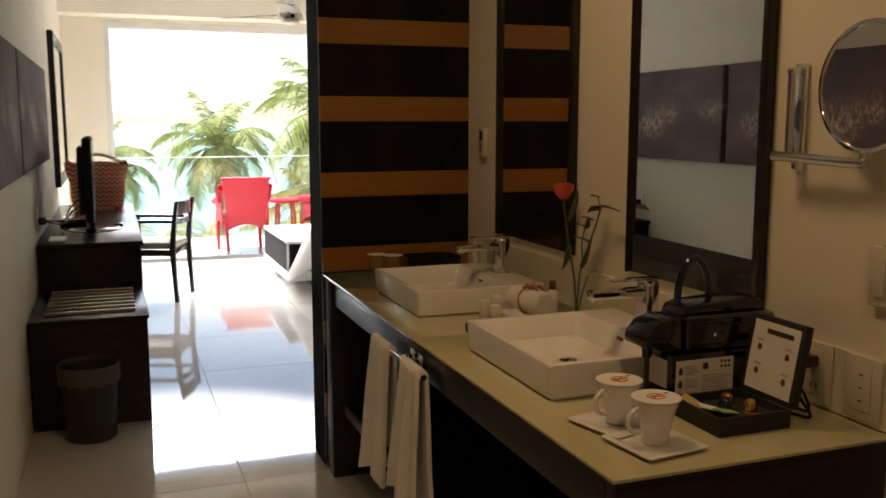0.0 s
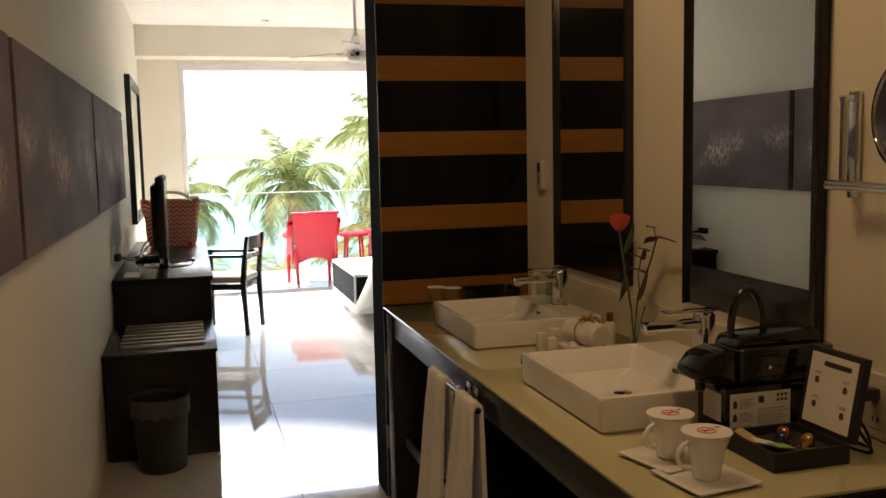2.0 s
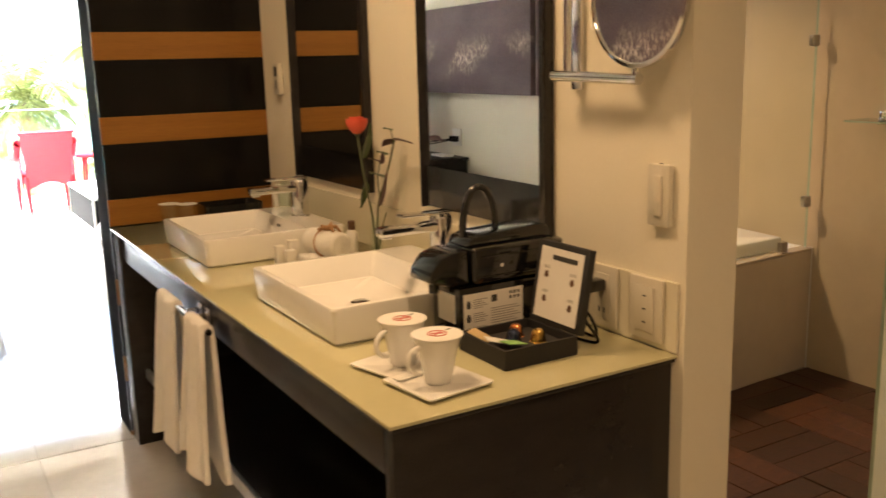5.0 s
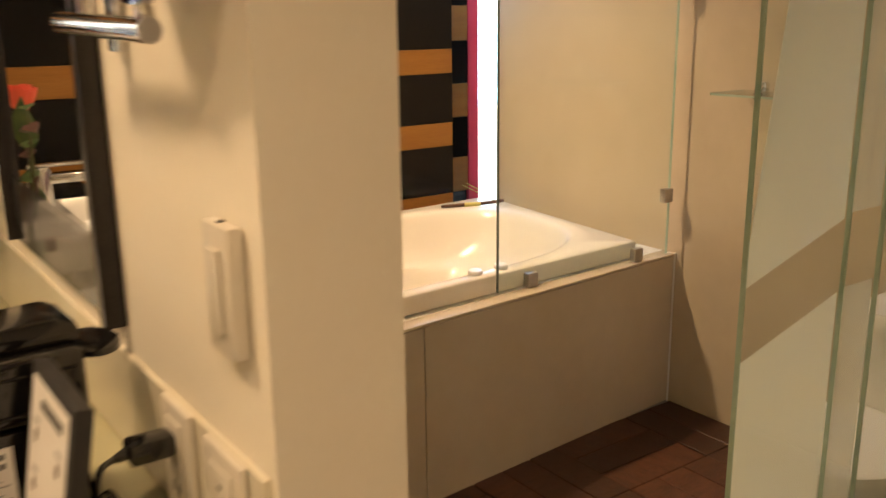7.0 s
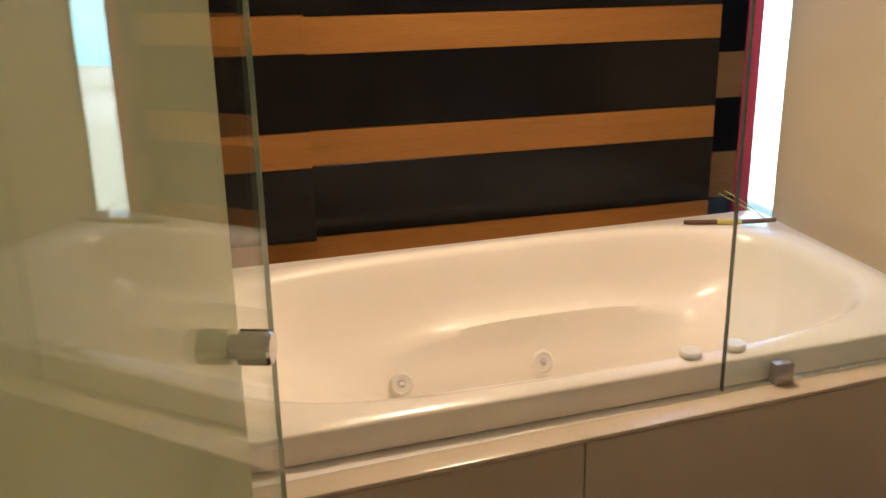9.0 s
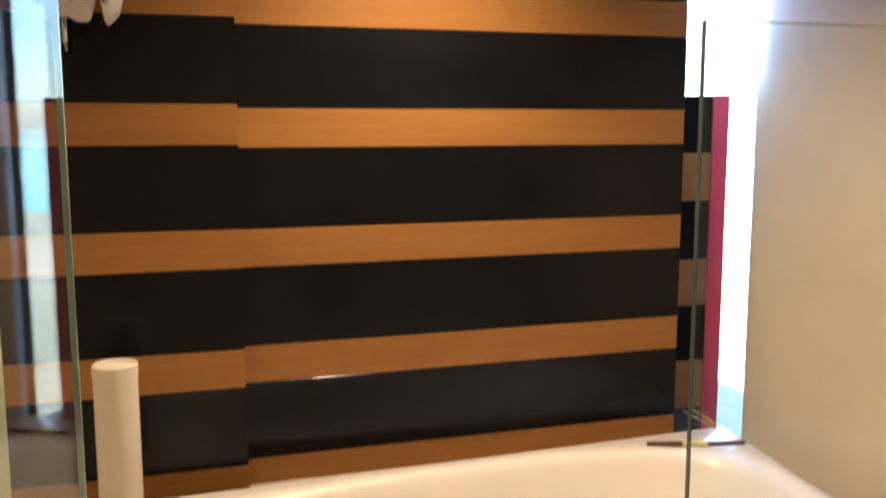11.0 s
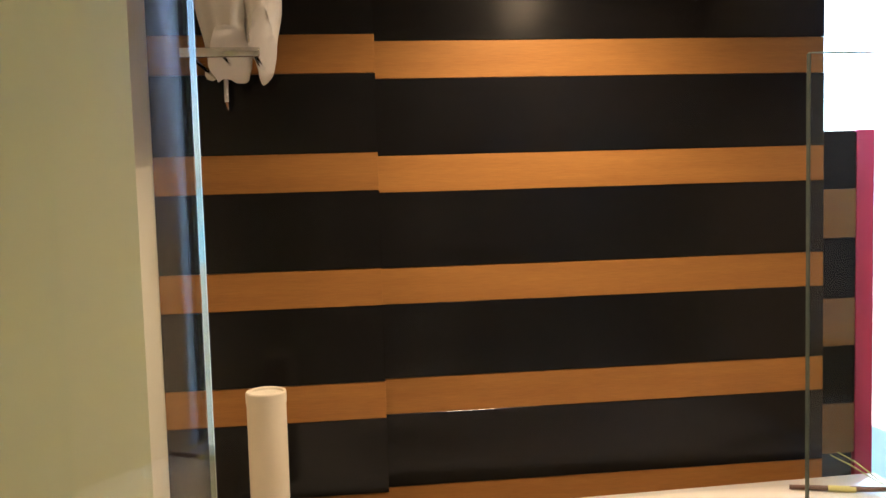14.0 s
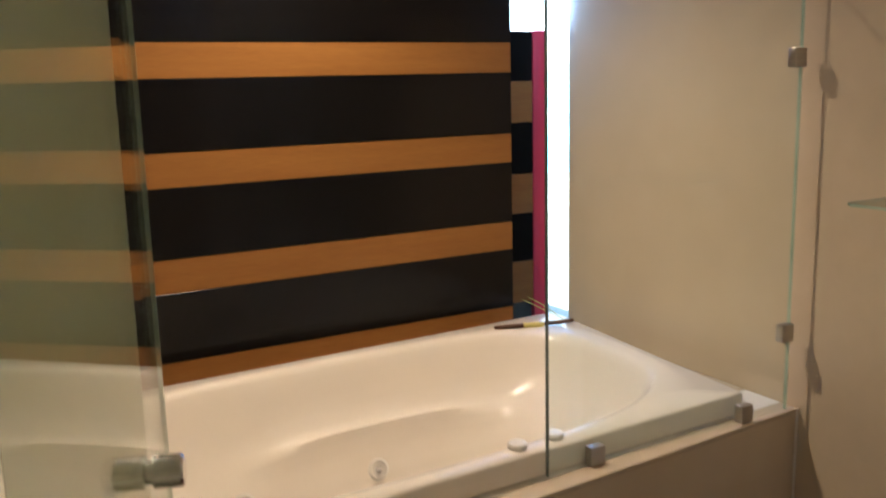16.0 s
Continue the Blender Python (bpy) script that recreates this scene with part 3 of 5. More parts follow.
part("shelf", box(3.47, 4.053, 2.823, 4.984, 0.272, 0.302, 0.003), WOOD_DARK, v)
part("shelf_edge", box(3.455, 3.469, 2.823, 4.984, 0.268, 0.306, 0.002), STEEL, v, "brushed metal shelf edge")
part("back_panel", box(4.03, 4.053, 2.823, 4.984, 0.303, 0.741), WOOD_DARK, v)
single("countertop", box(3.40, XV - 0.001, 2.775, YP - 0.001, 0.8425, 0.85, 0.002), TOPGLASS, "pale cream back-painted glass vanity top", "countertop")
structure("backsplash", box(XV - 0.007, XV - 0.0005, 2.775, 4.985, 0.852, 0.998, 0.0015), UPSTAND, "low cream glass upstand behind the vanity top", "backsplash")


def rounded(x0, x1, y0, y1, r, n=5):
    pts = []
    for cx, cy, a0 in ((x1 - r, y1 - r, 0), (x0 + r, y1 - r, 90), (x0 + r, y0 + r, 180), (x1 - r, y0 + r, 270)):
        for k in range(n + 1):
            a = radians(a0 + 90 * k / n)
            pts.append((cx + r * math.cos(a), cy + r * math.sin(a)))
    return pts


def loft(rings, bm=None, cap0=True, cap1=True):
    """Skin through closed rings of equal count."""
    b = bmesh.new()
    vs = [[b.verts.new(p) for p in r] for r in rings]
    n = len(vs[0])
    for r0, r1 in zip(vs, vs[1:]):
        for k in range(n):
            b.faces.new((r0[k], r0[(k + 1) % n], r1[(k + 1) % n], r1[k]))
    if cap0:
        b.faces.new(vs[0][::-1])
    if cap1:
        b.faces.new(vs[-1])
    return join(bm, b)


def sink(x0, x1, y0, y1, zb, zt):
    s = thing("vessel_sink", ((x0 + x1) / 2, (y0 + y1) / 2, zb), "rectangular white ceramic vessel sink on the vanity top", "sink", "vanity sinks")
    i = 0.006

    def ring(dx, z, r, back=0.0):
        return [(x, y, z) for x, y in rounded(x0 + dx, x1 - dx - back, y0 + dx, y1 - dx, r)]

    rings = [ring(0.012, zb, 0.012), ring(i, zb + 0.006, 0.014), ring(0.0, zt - 0.006, 0.014), ring(0.002, zt - 0.001, 0.013), ring(0.006, zt, 0.012),
             ring(0.016, zt, 0.012, 0.105), ring(0.0185, zt - 0.003, 0.012, 0.105), ring(0.036, zt - 0.0635, 0.012, 0.110), ring(0.039, zt - 0.0655, 0.012, 0.110), ring(0.14, zt - 0.068, 0.014, 0.105)]
    part("basin", loft(rings), CERAMIC, s, smooth=28)
    cx, cy = (x0 + x1 - 0.1) / 2, (y0 + y1) / 2
    part("drain", lathe([(0.022, 0.0), (0.024, 0.002), (0.02, 0.004), (0.004, 0.0035)], (cx, cy, zt - 0.0685), 20), CHROME, s, "chrome drain")
    part("overflow_slot", box(x1 - 0.1345, x1 - 0.128, cy - 0.014, cy + 0.014, zt - 0.029, zt - 0.020), BLACKPLASTIC, s, "dark overflow slot", smooth=0)
    t = thing("tap", (x1 - 0.05, cy, zt), "chrome single-lever basin tap", "tap", "vanity taps")
    tx = x1 - 0.05
    part("body", lathe([(0.032, 0), (0.032, 0.004), (0.029, 0.006), (0.0285, 0.118), (0.026, 0.122)], (tx, cy, zt), 24), CHROME, t)
    sp = box(tx - 0.178, tx - 0.012, cy - 0.020, cy + 0.020, zt + 0.086, zt + 0.110, 0.005)
    box(tx - 0.172, tx - 0.145, cy - 0.012, cy + 0.012, zt + 0.080, zt + 0.089, 0.002, bm=sp)
    part("spout", sp, CHROME, t)
    lv = box(tx - 0.118, tx + 0.026, cy - 0.018, cy + 0.018, zt + 0.128, zt + 0.136, 0.003)
    lathe([(0.024, 0.1225), (0.024, 0.128)], (tx, cy, zt), 20, bm=lv)
    part("lever", lv, CHROME, t)


sink(3.495, 3.965, 3.215, 3.725, 0.851, 0.937)
sink(3.495, 3.955, 4.152, 4.660, 0.851, 0.937)


def vanity_mirror(y0, y1):
    m_ = thing("wall_mirror", (XV, (y0 + y1) / 2, 1.02), "tall mirror with black frame and black lacquered lower band", "mirror", "vanity mirrors")
    z0, zl, z1, f = 1.033, 1.152, 2.55, 0.024
    part("backing", box(XV - 0.003, XV - 0.001, y0 + 0.002, y1 - 0.002, z0 + 0.002, z1 - 0.002), BLACKMATTE, m_)
    gl_ = box(-0.003, 0.003, -(y1 - y0 - f - 0.008) / 2, (y1 - y0 - f - 0.008) / 2, zl, z1 - f)
    bmesh.ops.transform(gl_, matrix=Matrix.Translation((XV - 0.0145, (y0 + y1 + f - 0.004) / 2, 0)) @ Matrix.Rotation(radians(-1.5), 4, "Z"), verts=gl_.verts[:])
    part("mirror_glass", gl_, MIRROR, m_, "clear silvered glass", smooth=0)
    part("lower_band", box(XV - 0.013, XV - 0.007, y0 + f, y1 - 0.004, z0 + 0.004, zl - 0.001), BLACKGLASS, m_, "black lacquered glass band")
    part("frame_rail", box(XV - 0.028, XV - 0.001, y0, y0 + f, z0, z1, 0.002), WOOD_DARK, m_)
    part("frame_rail", box(XV - 0.026, XV - 0.001, y1 - 0.004, y1, z0, z1, 0.001), WOOD_DARK, m_)
    part("frame_rail", box(XV - 0.028, XV - 0.001, y0 + f, y1 - 0.004, z1 - f, z1, 0.002), WOOD_DARK, m_)


vanity_mirror(3.180, 3.775)
vanity_mirror(4.125, 4.755)

# magnifying mirror on its swing arm
g = thing("magnifying_mirror", (4.03, 3.107, 1.38), "round chrome magnifying mirror on a hinged wall arm", "mirror")
part("wall_plate", box(XV - 0.012, XV - 0.001, 3.072, 3.106, 1.373, 1.610, 0.004), CHROME, g)
part("post", tube([(4.020, 3.089, 1.392), (4.020, 3.089, 1.596)], 0.009), CHROME, g)
for z in (1.392, 1.588):
    part("bracket", box(4.012, XV - 0.010, 3.080, 3.098, z, z + 0.012, 0.002), CHROME, g)
part("arm", tube([(4.000, 3.112, 1.405), (4.002, 3.03, 1.403), (4.006, 2.850, 1.398)], 0.0115), CHROME, g)
part("hinge", tube([(4.006, 2.858, 1.388), (4.006, 2.858, 1.418)], 0.008), CHROME, g)
MC = Vector((3.998, 2.846, 1.550))
MROT = Matrix.Translation(MC) @ Matrix.Rotation(radians(-90), 4, "Y") @ Matrix.Diagonal((1.26, 1.26, 1.26, 1))
bm = lathe([(0.098, -0.006), (0.104, -0.004), (0.105, 0.0), (0.104, 0.005), (0.098, 0.007), (0.096, 0.004), (0.096, -0.004)], (0, 0, 0), 48)
bmesh.ops.transform(bm, matrix=MROT, verts=bm.verts[:])
part("rim", bm, CHROME, g)
bm = lathe([(0.096, -0.003), (0.096, 0.0035)], (0, 0, 0), 48)
bmesh.ops.transform(bm, matrix=MROT, verts=bm.verts[:])
part("mirror_glass", bm, MIRROR, g, smooth=0)
part("fork", tube([(4.006, 2.858, 1.41), (4.003, 2.852, 1.418), (4.000, 2.847, 1.424)], 0.006), CHROME, g)

# towel bar on the apron with two hand towels
tb = thing("towel_bar", (3.38, 3.88, 0.77), "chrome towel bar fixed to the vanity apron", "towel bar")
part("bar", tube([(3.368, 3.715, 0.785), (3.368, 4.17, 0.785)], 0.0095), CHROME, tb)
for y in (3.86, 3.93):
    part("bracket", box(3.371, 3.411, y - 0.009, y + 0.009, 0.776, 0.800, 0.003), CHROME, tb)
    part("rosette", box(3.4055, 3.4115, y - 0.018, y + 0.018, 0.766, 0.812, 0.002), CHROME, tb)


def hand_towel(y0, y1, zl, zr, seed):
    rnd = random.Random(seed)
    ph = rnd.uniform(0, 6)

    def fn(u, v):
        yy = y0 + (y1 - y0) * v
        s = u * 2 - 1
        r = 0.0185
        if abs(s) < 0.12:
            a = s / 0.12 * math.pi / 2
            x, z = 3.368 + r * math.sin(a), 0.785 + r * math.cos(a)
        else:
            d = (abs(s) - 0.12) / 0.88
            low = zl if s < 0 else zr
            x = 3.368 + (-(r + 0.034 * d + 0.012 * d * math.sin(9 * v + ph)) if s < 0 else r + 0.004 * d)
            z = 0.785 + (low - 0.785) * d
            yy += 0.030 * d * (v - 0.5) * 2 - 0.016 * d + 0.005 * math.sin(6 * d + ph)
            z += 0.018 * math.sin(5 * v + ph) * d
        x += 0.003 * math.sin(14 * v + ph + 3 * u) * (s < 0)
        return (x, yy, z)

    return single("hand_towel", sheet(44, 16, fn, 0.013), TOWEL, "white terry hand towel folded over the chrome bar", "towel", "hand towels", smooth=80)


hand_towel(4.03, 4.20, 0.375, 0.44, 2)
hand_towel(3.735, 3.885, 0.40, 0.385, 5)

# cups with paper covers on square saucers


def cup(cx, cy, ang):
    rot = Matrix.Rotation(radians(ang), 4, "Z")
    s = thing("saucer", (0, 0, 0), "square white porcelain saucer on the vanity top", "saucer", "saucers")
    rings = [[(x, y, z) for x, y in rounded(-h, h, -h, h, r, 3)] for h, z, r in ((0.050, 0.0, 0.006), (0.068, 0.006, 0.006), (0.0685, 0.009, 0.006), (0.066, 0.0095, 0.005), (0.045, 0.0045, 0.006), (0.004, 0.004, 0.003))]
    part("plate", loft(rings), CERAMIC, s)
    s.matrix_basis = Matrix.Translation((cx, cy, 0.8505)) @ rot @ Matrix.Diagonal((1.10, 1.10, 1.1, 1))
    c = thing("coffee_cup", (0, 0, 0), "flared white porcelain cup with a printed paper cover", "cup", "coffee cups")
    part("bowl", lathe([(0.021, 0.0), (0.023, 0.003), (0.025, 0.02), (0.031, 0.055), (0.041, 0.084), (0.0405, 0.0855), (0.038, 0.083), (0.028, 0.05), (0.02, 0.01), (0.003, 0.008)], (0, 0, 0), 40), CERAMIC, c)
    part("handle", tube([(-0.034 - 0.026 * math.sin(a), 0, 0.048 + 0.024 * math.cos(a)) for a in (math.pi * k / 12 for k in range(13))], 0.0045, 10), CERAMIC, c)
    cov = part("paper_cover", lathe([(0.003, 0.0862), (0.0425, 0.0862), (0.0425, 0.0874), (0.003, 0.0874)], (0, 0, 0), 40), PAPER, c, "white paper cover with a red emblem", smooth=0)
    em = bmesh.new()
    tube([(0.015 * math.cos(a), 0.015 * math.sin(a), 0.0878) for a in (2 * math.pi * k / 24 for k in range(25))], 0.0011, 5, bm=em)
    for a in (0.5, 2.6):
        tube([(-0.011 * math.cos(a), -0.011 * math.sin(a), 0.0878), (0.011 * math.cos(a), 0.011 * math.sin(a), 0.0878)], 0.0014, 5, bm=em)
    part("emblem", em, INKRED, cov, "red round emblem")
    part("print_mark", box(0.024, 0.032, 0.005, 0.009, 0.0874, 0.088), INK, cov, smooth=0)
    c.matrix_basis = Matrix.Translation((cx + 0.004, cy + 0.004, 0.8560)) @ rot @ Matrix.Diagonal((1.15, 1.15, 1.06, 1))


cup(3.567, 2.902, 8)
cup(3.562, 3.030, 14)

# capsule coffee machine
k = thing("coffee_machine", (3.84, 3.14, 0.8505), "glossy black capsule coffee machine with a carry handle", "coffee machine")
part("base", box(3.728, 3.965, 3.082, 3.196, 0.8508, 0.972, 0.005), BLACKPLASTIC, k)
hd = prism([(3.682, 0.985), (3.664, 0.990), (3.668, 1.012), (3.690, 1.040), (3.722, 1.052), (3.760, 1.052), (3.764, 0.974), (3.72, 0.974)], "y", 3.092, 3.186, 0.008)
part("head", hd, BLACKPLASTIC, k)
part("head_body", box(3.765, 3.978, 3.080, 3.198, 0.9735, 1.056, 0.012, 3), BLACKPLASTIC, k)
rg = prism([(3.758, 1.0565), (3.772, 1.074), (3.80, 1.080), (3.955, 1.088), (3.976, 1.078), (3.980, 1.0565)], "y", 3.096, 3.182, 0.006)
part("lid_ridge", rg, BLACKPLASTIC, k)
for z in (0.990, 1.034):
    part("side_ridge", tube([(3.782, 3.0795, z), (3.966, 3.0795, z)], 0.0022, 8), BLACKPLASTIC, k)
part("handle", tube([(3.775 + 0.085 * 0.5 * (1 - math.cos(a)), 3.139, 1.068 + 0.108 * math.sin(a) ** 0.8) for a in (math.pi * j / 16 for j in range(17))], 0.0085, 12), BLACKPLASTIC, k)
part("spout", lathe([(0.011, 0.0), (0.013, 0.03)], (3.700, 3.139, 0.958), 16), BLACKPLASTIC, k)
part("drip_tray", lathe([(0.043, 0.0), (0.047, 0.004), (0.047, 0.020), (0.042, 0.022), (0.004, 0.0215)], (3.678, 3.139, 0.8508), 32), BLACKPLASTIC, k)
part("water_tank_lid", lathe([(0.040, 0.0), (0.046, 0.002), (0.046, 0.009), (0.040, 0.012), (0.003, 0.0125)], (3.998, 3.139, 1.032), 32, sx=0.7), BLACKPLASTIC, k)
part("side_button", tube([(3.835, 3.0775, 1.012), (3.835, 3.0805, 1.012)], 0.004, 12), CHROME, k)
lb = part("instruction_label", box(3.738, 3.890, 3.0803, 3.0815, 0.860, 0.958), PAPER, k, "white label with printed instructions", smooth=0)
pr = bmesh.new()
for r in range(3):
    for q in range(5):
        box(3.762, 3.798 - 0.006 * ((q + r) % 3), 3.0794, 3.0803, 0.8655 + r * 0.030 + q * 0.0045, 0.8668 + r * 0.030 + q * 0.0045, bm=pr)
for q in range(11):
    box(3.806, 3.884 - 0.009 * (q % 3), 3.0794, 3.0803, 0.865 + q * 0.0054, 0.8663 + q * 0.0054, bm=pr)
tagged(part("printing", pr, GREYINK, lb, "rows of small grey print", smooth=0), kind="stuff")
for r in range(3):
    part("pictogram", lathe([(0.001, 0.0), (0.0048, 0.001), (0.0055, 0.010), (0.003, 0.017), (0.001, 0.018)], (3.750, 3.0800, 0.866 + r * 0.030), 10, sy=0.08), INK, lb)
for q in range(3):
    for r in range(2):
        part("pictogram", lathe([(0.001, 0.0), (0.0032, 0.0006), (0.0032, 0.0062), (0.001, 0.0068)], (3.858 + q * 0.010, 3.0800, 0.934 + r * 0.011), 8, sy=0.08), INK, lb)
part("pictogram", box(3.808, 3.822, 3.0794, 3.0803, 0.934, 0.949), INK, lb, smooth=0)
part("front_sticker", box(3.7268, 3.7278, 3.10, 3.168, 0.893, 0.955), PAPER, k, "small white sticker", smooth=0)

# open capsule box
q = thing("capsule_box", (3.80, 2.985, 0.8505), "open black card box with coffee capsules and sachets", "box")
bm = box(3.712, 3.890, 2.891, 3.058, 0.8508, 0.858)
for a in ((3.712, 3.890, 2.891, 2.897), (3.712, 3.890, 3.052, 3.058), (3.712, 3.718, 2.897, 3.052), (3.884, 3.890, 2.897, 3.052)):
    box(*a, 0.858, 0.890, bm=bm)
part("tray", bm, BLACKMATTE, q)
part("insert", box(3.719, 3.883, 2.898, 3.051, 0.858, 0.872), BLACKMATTE, q)
LM = Matrix.Translation((3.888, 2.970, 0.891)) @ Matrix.Rotation(radians(10), 4, "Y")


def lidbox(*a, bev=0.0):
    b = box(*a, bev)
    bmesh.ops.transform(b, matrix=LM, verts=b.verts[:])
    return b


ld = part("lid", lidbox(0.0, 0.018, -0.083, 0.083, 0.0, 0.175, bev=0.002), BLACKMATTE, q)
part("lid_lining", lidbox(-0.0012, 0.0, -0.070, 0.070, 0.012, 0.163), PAPER, ld, "white printed lid lining", smooth=0)
part("emblem_bar", lidbox(-0.0022, -0.0012, -0.052, 0.028, 0.139, 0.149), INK, ld, "dark printed emblem strip", smooth=0)
pr = bmesh.new()
for yy, zz in ((0.043, 0.098), (-0.043, 0.093), (0.041, 0.046), (-0.045, 0.040)):
    for j in range(2):
        join(pr, lidbox(-0.0018, -0.0012, yy - 0.010, yy + 0.010, zz + 0.021 + j * 0.0035, zz + 0.0222 + j * 0.0035))
    b = lathe([(0.002, 0), (0.0075, 0.004), (0.005, 0.013), (0.0015, 0.015)], (-0.0016, yy, zz), 8, sx=0.06)
    bmesh.ops.transform(b, matrix=LM, verts=b.verts[:])
    part("pictogram", b, AMBER, ld)
tagged(part("printing", pr, GREYINK, ld, smooth=0), kind="stuff")


def capsule(cx, cy, m_, label):
    single("coffee_capsule", lathe([(0.018, 0.0), (0.0185, 0.001), (0.0165, 0.002), (0.0155, 0.006), (0.0125, 0.021), (0.008, 0.026), (0.002, 0.0265)], (cx, cy, 0.8725), 24), m_, label, "coffee capsule", "capsules in the box")


capsule(3.822, 3.011, BRONZE, "copper-coloured foil coffee capsule in the box")
capsule(3.795, 2.981, BLUEFOIL, "dark blue foil coffee capsule in the box")
capsule(3.838, 2.954, GOLD, "gold foil coffee capsule in the box")


def packet(cx, cy, z, ang, pitch, m_, label, w=0.032, h=0.05):
    b = sheet(6, 6, lambda u, v: ((u - 0.5) * w, (v - 0.5) * h, 0.003 * math.sin(math.pi * u) * math.sin(math.pi * v)), 0.002)
    bmesh.ops.transform(b, matrix=Matrix.Translation((cx, cy, z)) @ Matrix.Rotation(radians(ang), 4, "Z") @ Matrix.Rotation(radians(pitch), 4, "X"), verts=b.verts[:])
    single("sachet", b, m_, label, "sachet", "sachets in the box")


packet(3.741, 3.021, 0.884, 30, 22, KRAFT, "tan paper sugar sachet standing in the box")
packet(3.752, 2.976, 0.883, 70, 14, PAPER, "white paper sugar sachet in the box")
packet(3.768, 2.944, 0.884, 100, 12, GREENP, "green and white sweetener sachet in the box")

# sockets, switches, dimmer, thermostat on the vanity wall


def wallplate(name, y0, y1, z0, z1, label, cat, slots):
    t = thing(name, (XV, (y0 + y1) / 2, z0), label, cat)
    part("plate", box(XV - 0.016, XV - 0.0075, y0, y1, z0, z1, 0.004), PLATE, t)
    part("insert", box(XV - 0.019, XV - 0.0162, y0 + 0.022, y1 - 0.022, z0 + 0.018, z1 - 0.018, 0.002), PLATE, t)
    for i, (dy, dz, w_, h_) in enumerate(slots):
        yc, zc = (y0 + y1) / 2 + dy, (z0 + z1) / 2 + dz
        part("slot", box(XV - 0.0195, XV - 0.0188, yc - w_, yc + w_, zc - h_, zc + h_), INK, t, smooth=0)
    return t


wallplate("power_socket", 2.945, 3.032, 0.862, 1.000, "white double power socket above the vanity top", "socket", ((-0.008, 0.03, 0.002, 0.006), (0.008, 0.03, 0.002, 0.006), (-0.008, -0.03, 0.002, 0.006), (0.008, -0.03, 0.002, 0.006)))
wallplate("light_switch", 2.808, 2.905, 0.864, 0.998, "white triple light switch above the vanity top", "switch", ((0, 0.028, 0.005, 0.0015), (0, 0.0, 0.005, 0.0015), (0, -0.028, 0.005, 0.0015)))
d = thing("dimmer", (XV, 2.845, 1.11), "white rocker dimmer plate on the vanity wall", "switch")
part("plate", box(XV - 0.017, XV - 0.001, 2.796, 2.856, 1.108, 1.232, 0.004), PLATE, d)
part("rocker", box(XV - 0.022, XV - 0.0172, 2.813, 2.839, 1.130, 1.210, 0.002), PLATE, d)
part("screw", box(XV - 0.012, XV - 0.006, 2.823, 2.829, 1.2315, 1.2335), INK, d, smooth=0)
p = thing("power_plug", (4.02, 2.99, 0.95), "black plug with its cable hanging from the socket", "plug")
part("plug_body", box(3.985, XV - 0.0192, 2.972, 3.004, 0.945, 0.972, 0.006), BLACKPLASTIC, p)
def smooth_run(pts, n=6):
    out = []
    for i in range(len(pts) - 1):
        p0, p1, p2, p3 = (Vector(pts[max(0, min(len(pts) - 1, i + j))]) for j in (-1, 0, 1, 2))
        for k_ in range(n):
            u = k_ / n
            out.append(0.5 * (2 * p1 + (p2 - p0) * u + (2 * p0 - 5 * p1 + 4 * p2 - p3) * u * u + (3 * p1 - p0 - 3 * p2 + p3) * u ** 3))
    return out + [Vector(pts[-1])]


part("strain_relief", tube([(3.987, 2.988, 0.958), (3.972, 2.986, 0.956)], [0.008, 0.005], 10), BLACKPLASTIC, p)
part("cable", tube(smooth_run([(3.974, 2.986, 0.957), (3.955, 2.978, 0.952), (3.945, 2.958, 0.93), (3.952, 2.935, 0.895), (3.962, 2.918, 0.870), (3.962, 2.915, 0.8575), (3.952, 2.935, 0.8565), (3.945, 2.985, 0.8565), (3.955, 3.05, 0.8565), (3.972, 3.10, 0.862), (3.974, 3.13, 0.88)]), 0.0036, 8), BLACKPLASTIC, p)
part("cable", tube(smooth_run([(3.950, 3.075, 0.8565), (3.952, 3.04, 0.872), (3.958, 3.005, 0.905), (3.962, 2.975, 0.925), (3.968, 2.945, 0.905), (3.975, 2.932, 0.872), (3.985, 2.955, 0.8565), (3.990, 3.02, 0.8565), (3.985, 3.09, 0.8565)]), 0.0034, 8), BLACKPLASTIC, p)
th = thing("thermostat", (XV, 4.915, 1.33), "small white wall thermostat with a dark display", "thermostat")
part("case", box(XV - 0.022, XV - 0.001, 4.885, 4.945, 1.335, 1.455, 0.004), PLATE, th)
part("display", box(XV - 0.0228, XV - 0.0218, 4.900, 4.930, 1.405, 1.443), INK, th, "dark display", smooth=0)
part("slider", box(XV - 0.024, XV - 0.0218, 4.906, 4.924, 1.358, 1.392, 0.001), STEEL, th)

# vase with rose
vs = thing("bud_vase", (3.975, 3.968, 0.8505), "slender clear glass bud vase with a single rose", "vase")
part("glass", lathe([(0.020, 0.0), (0.021, 0.004), (0.018, 0.05), (0.013, 0.10), (0.015, 0.13), (0.0135, 0.13), (0.0115, 0.10), (0.016, 0.05), (0.017, 0.012), (0.002, 0.010)], (3.975, 3.968, 0.8508), 24), GLASS, vs)
stem = [(3.972, 3.962, 0.865), (3.974, 3.985, 0.98), (3.968, 4.02, 1.10), (3.972, 4.065, 1.225)]
stem2 = [(3.978, 3.972, 0.865), (3.982, 3.972, 0.96), (3.985, 3.962, 1.03), (3.988, 3.925, 1.09), (3.990, 3.885, 1.16), (3.992, 3.858, 1.222)]
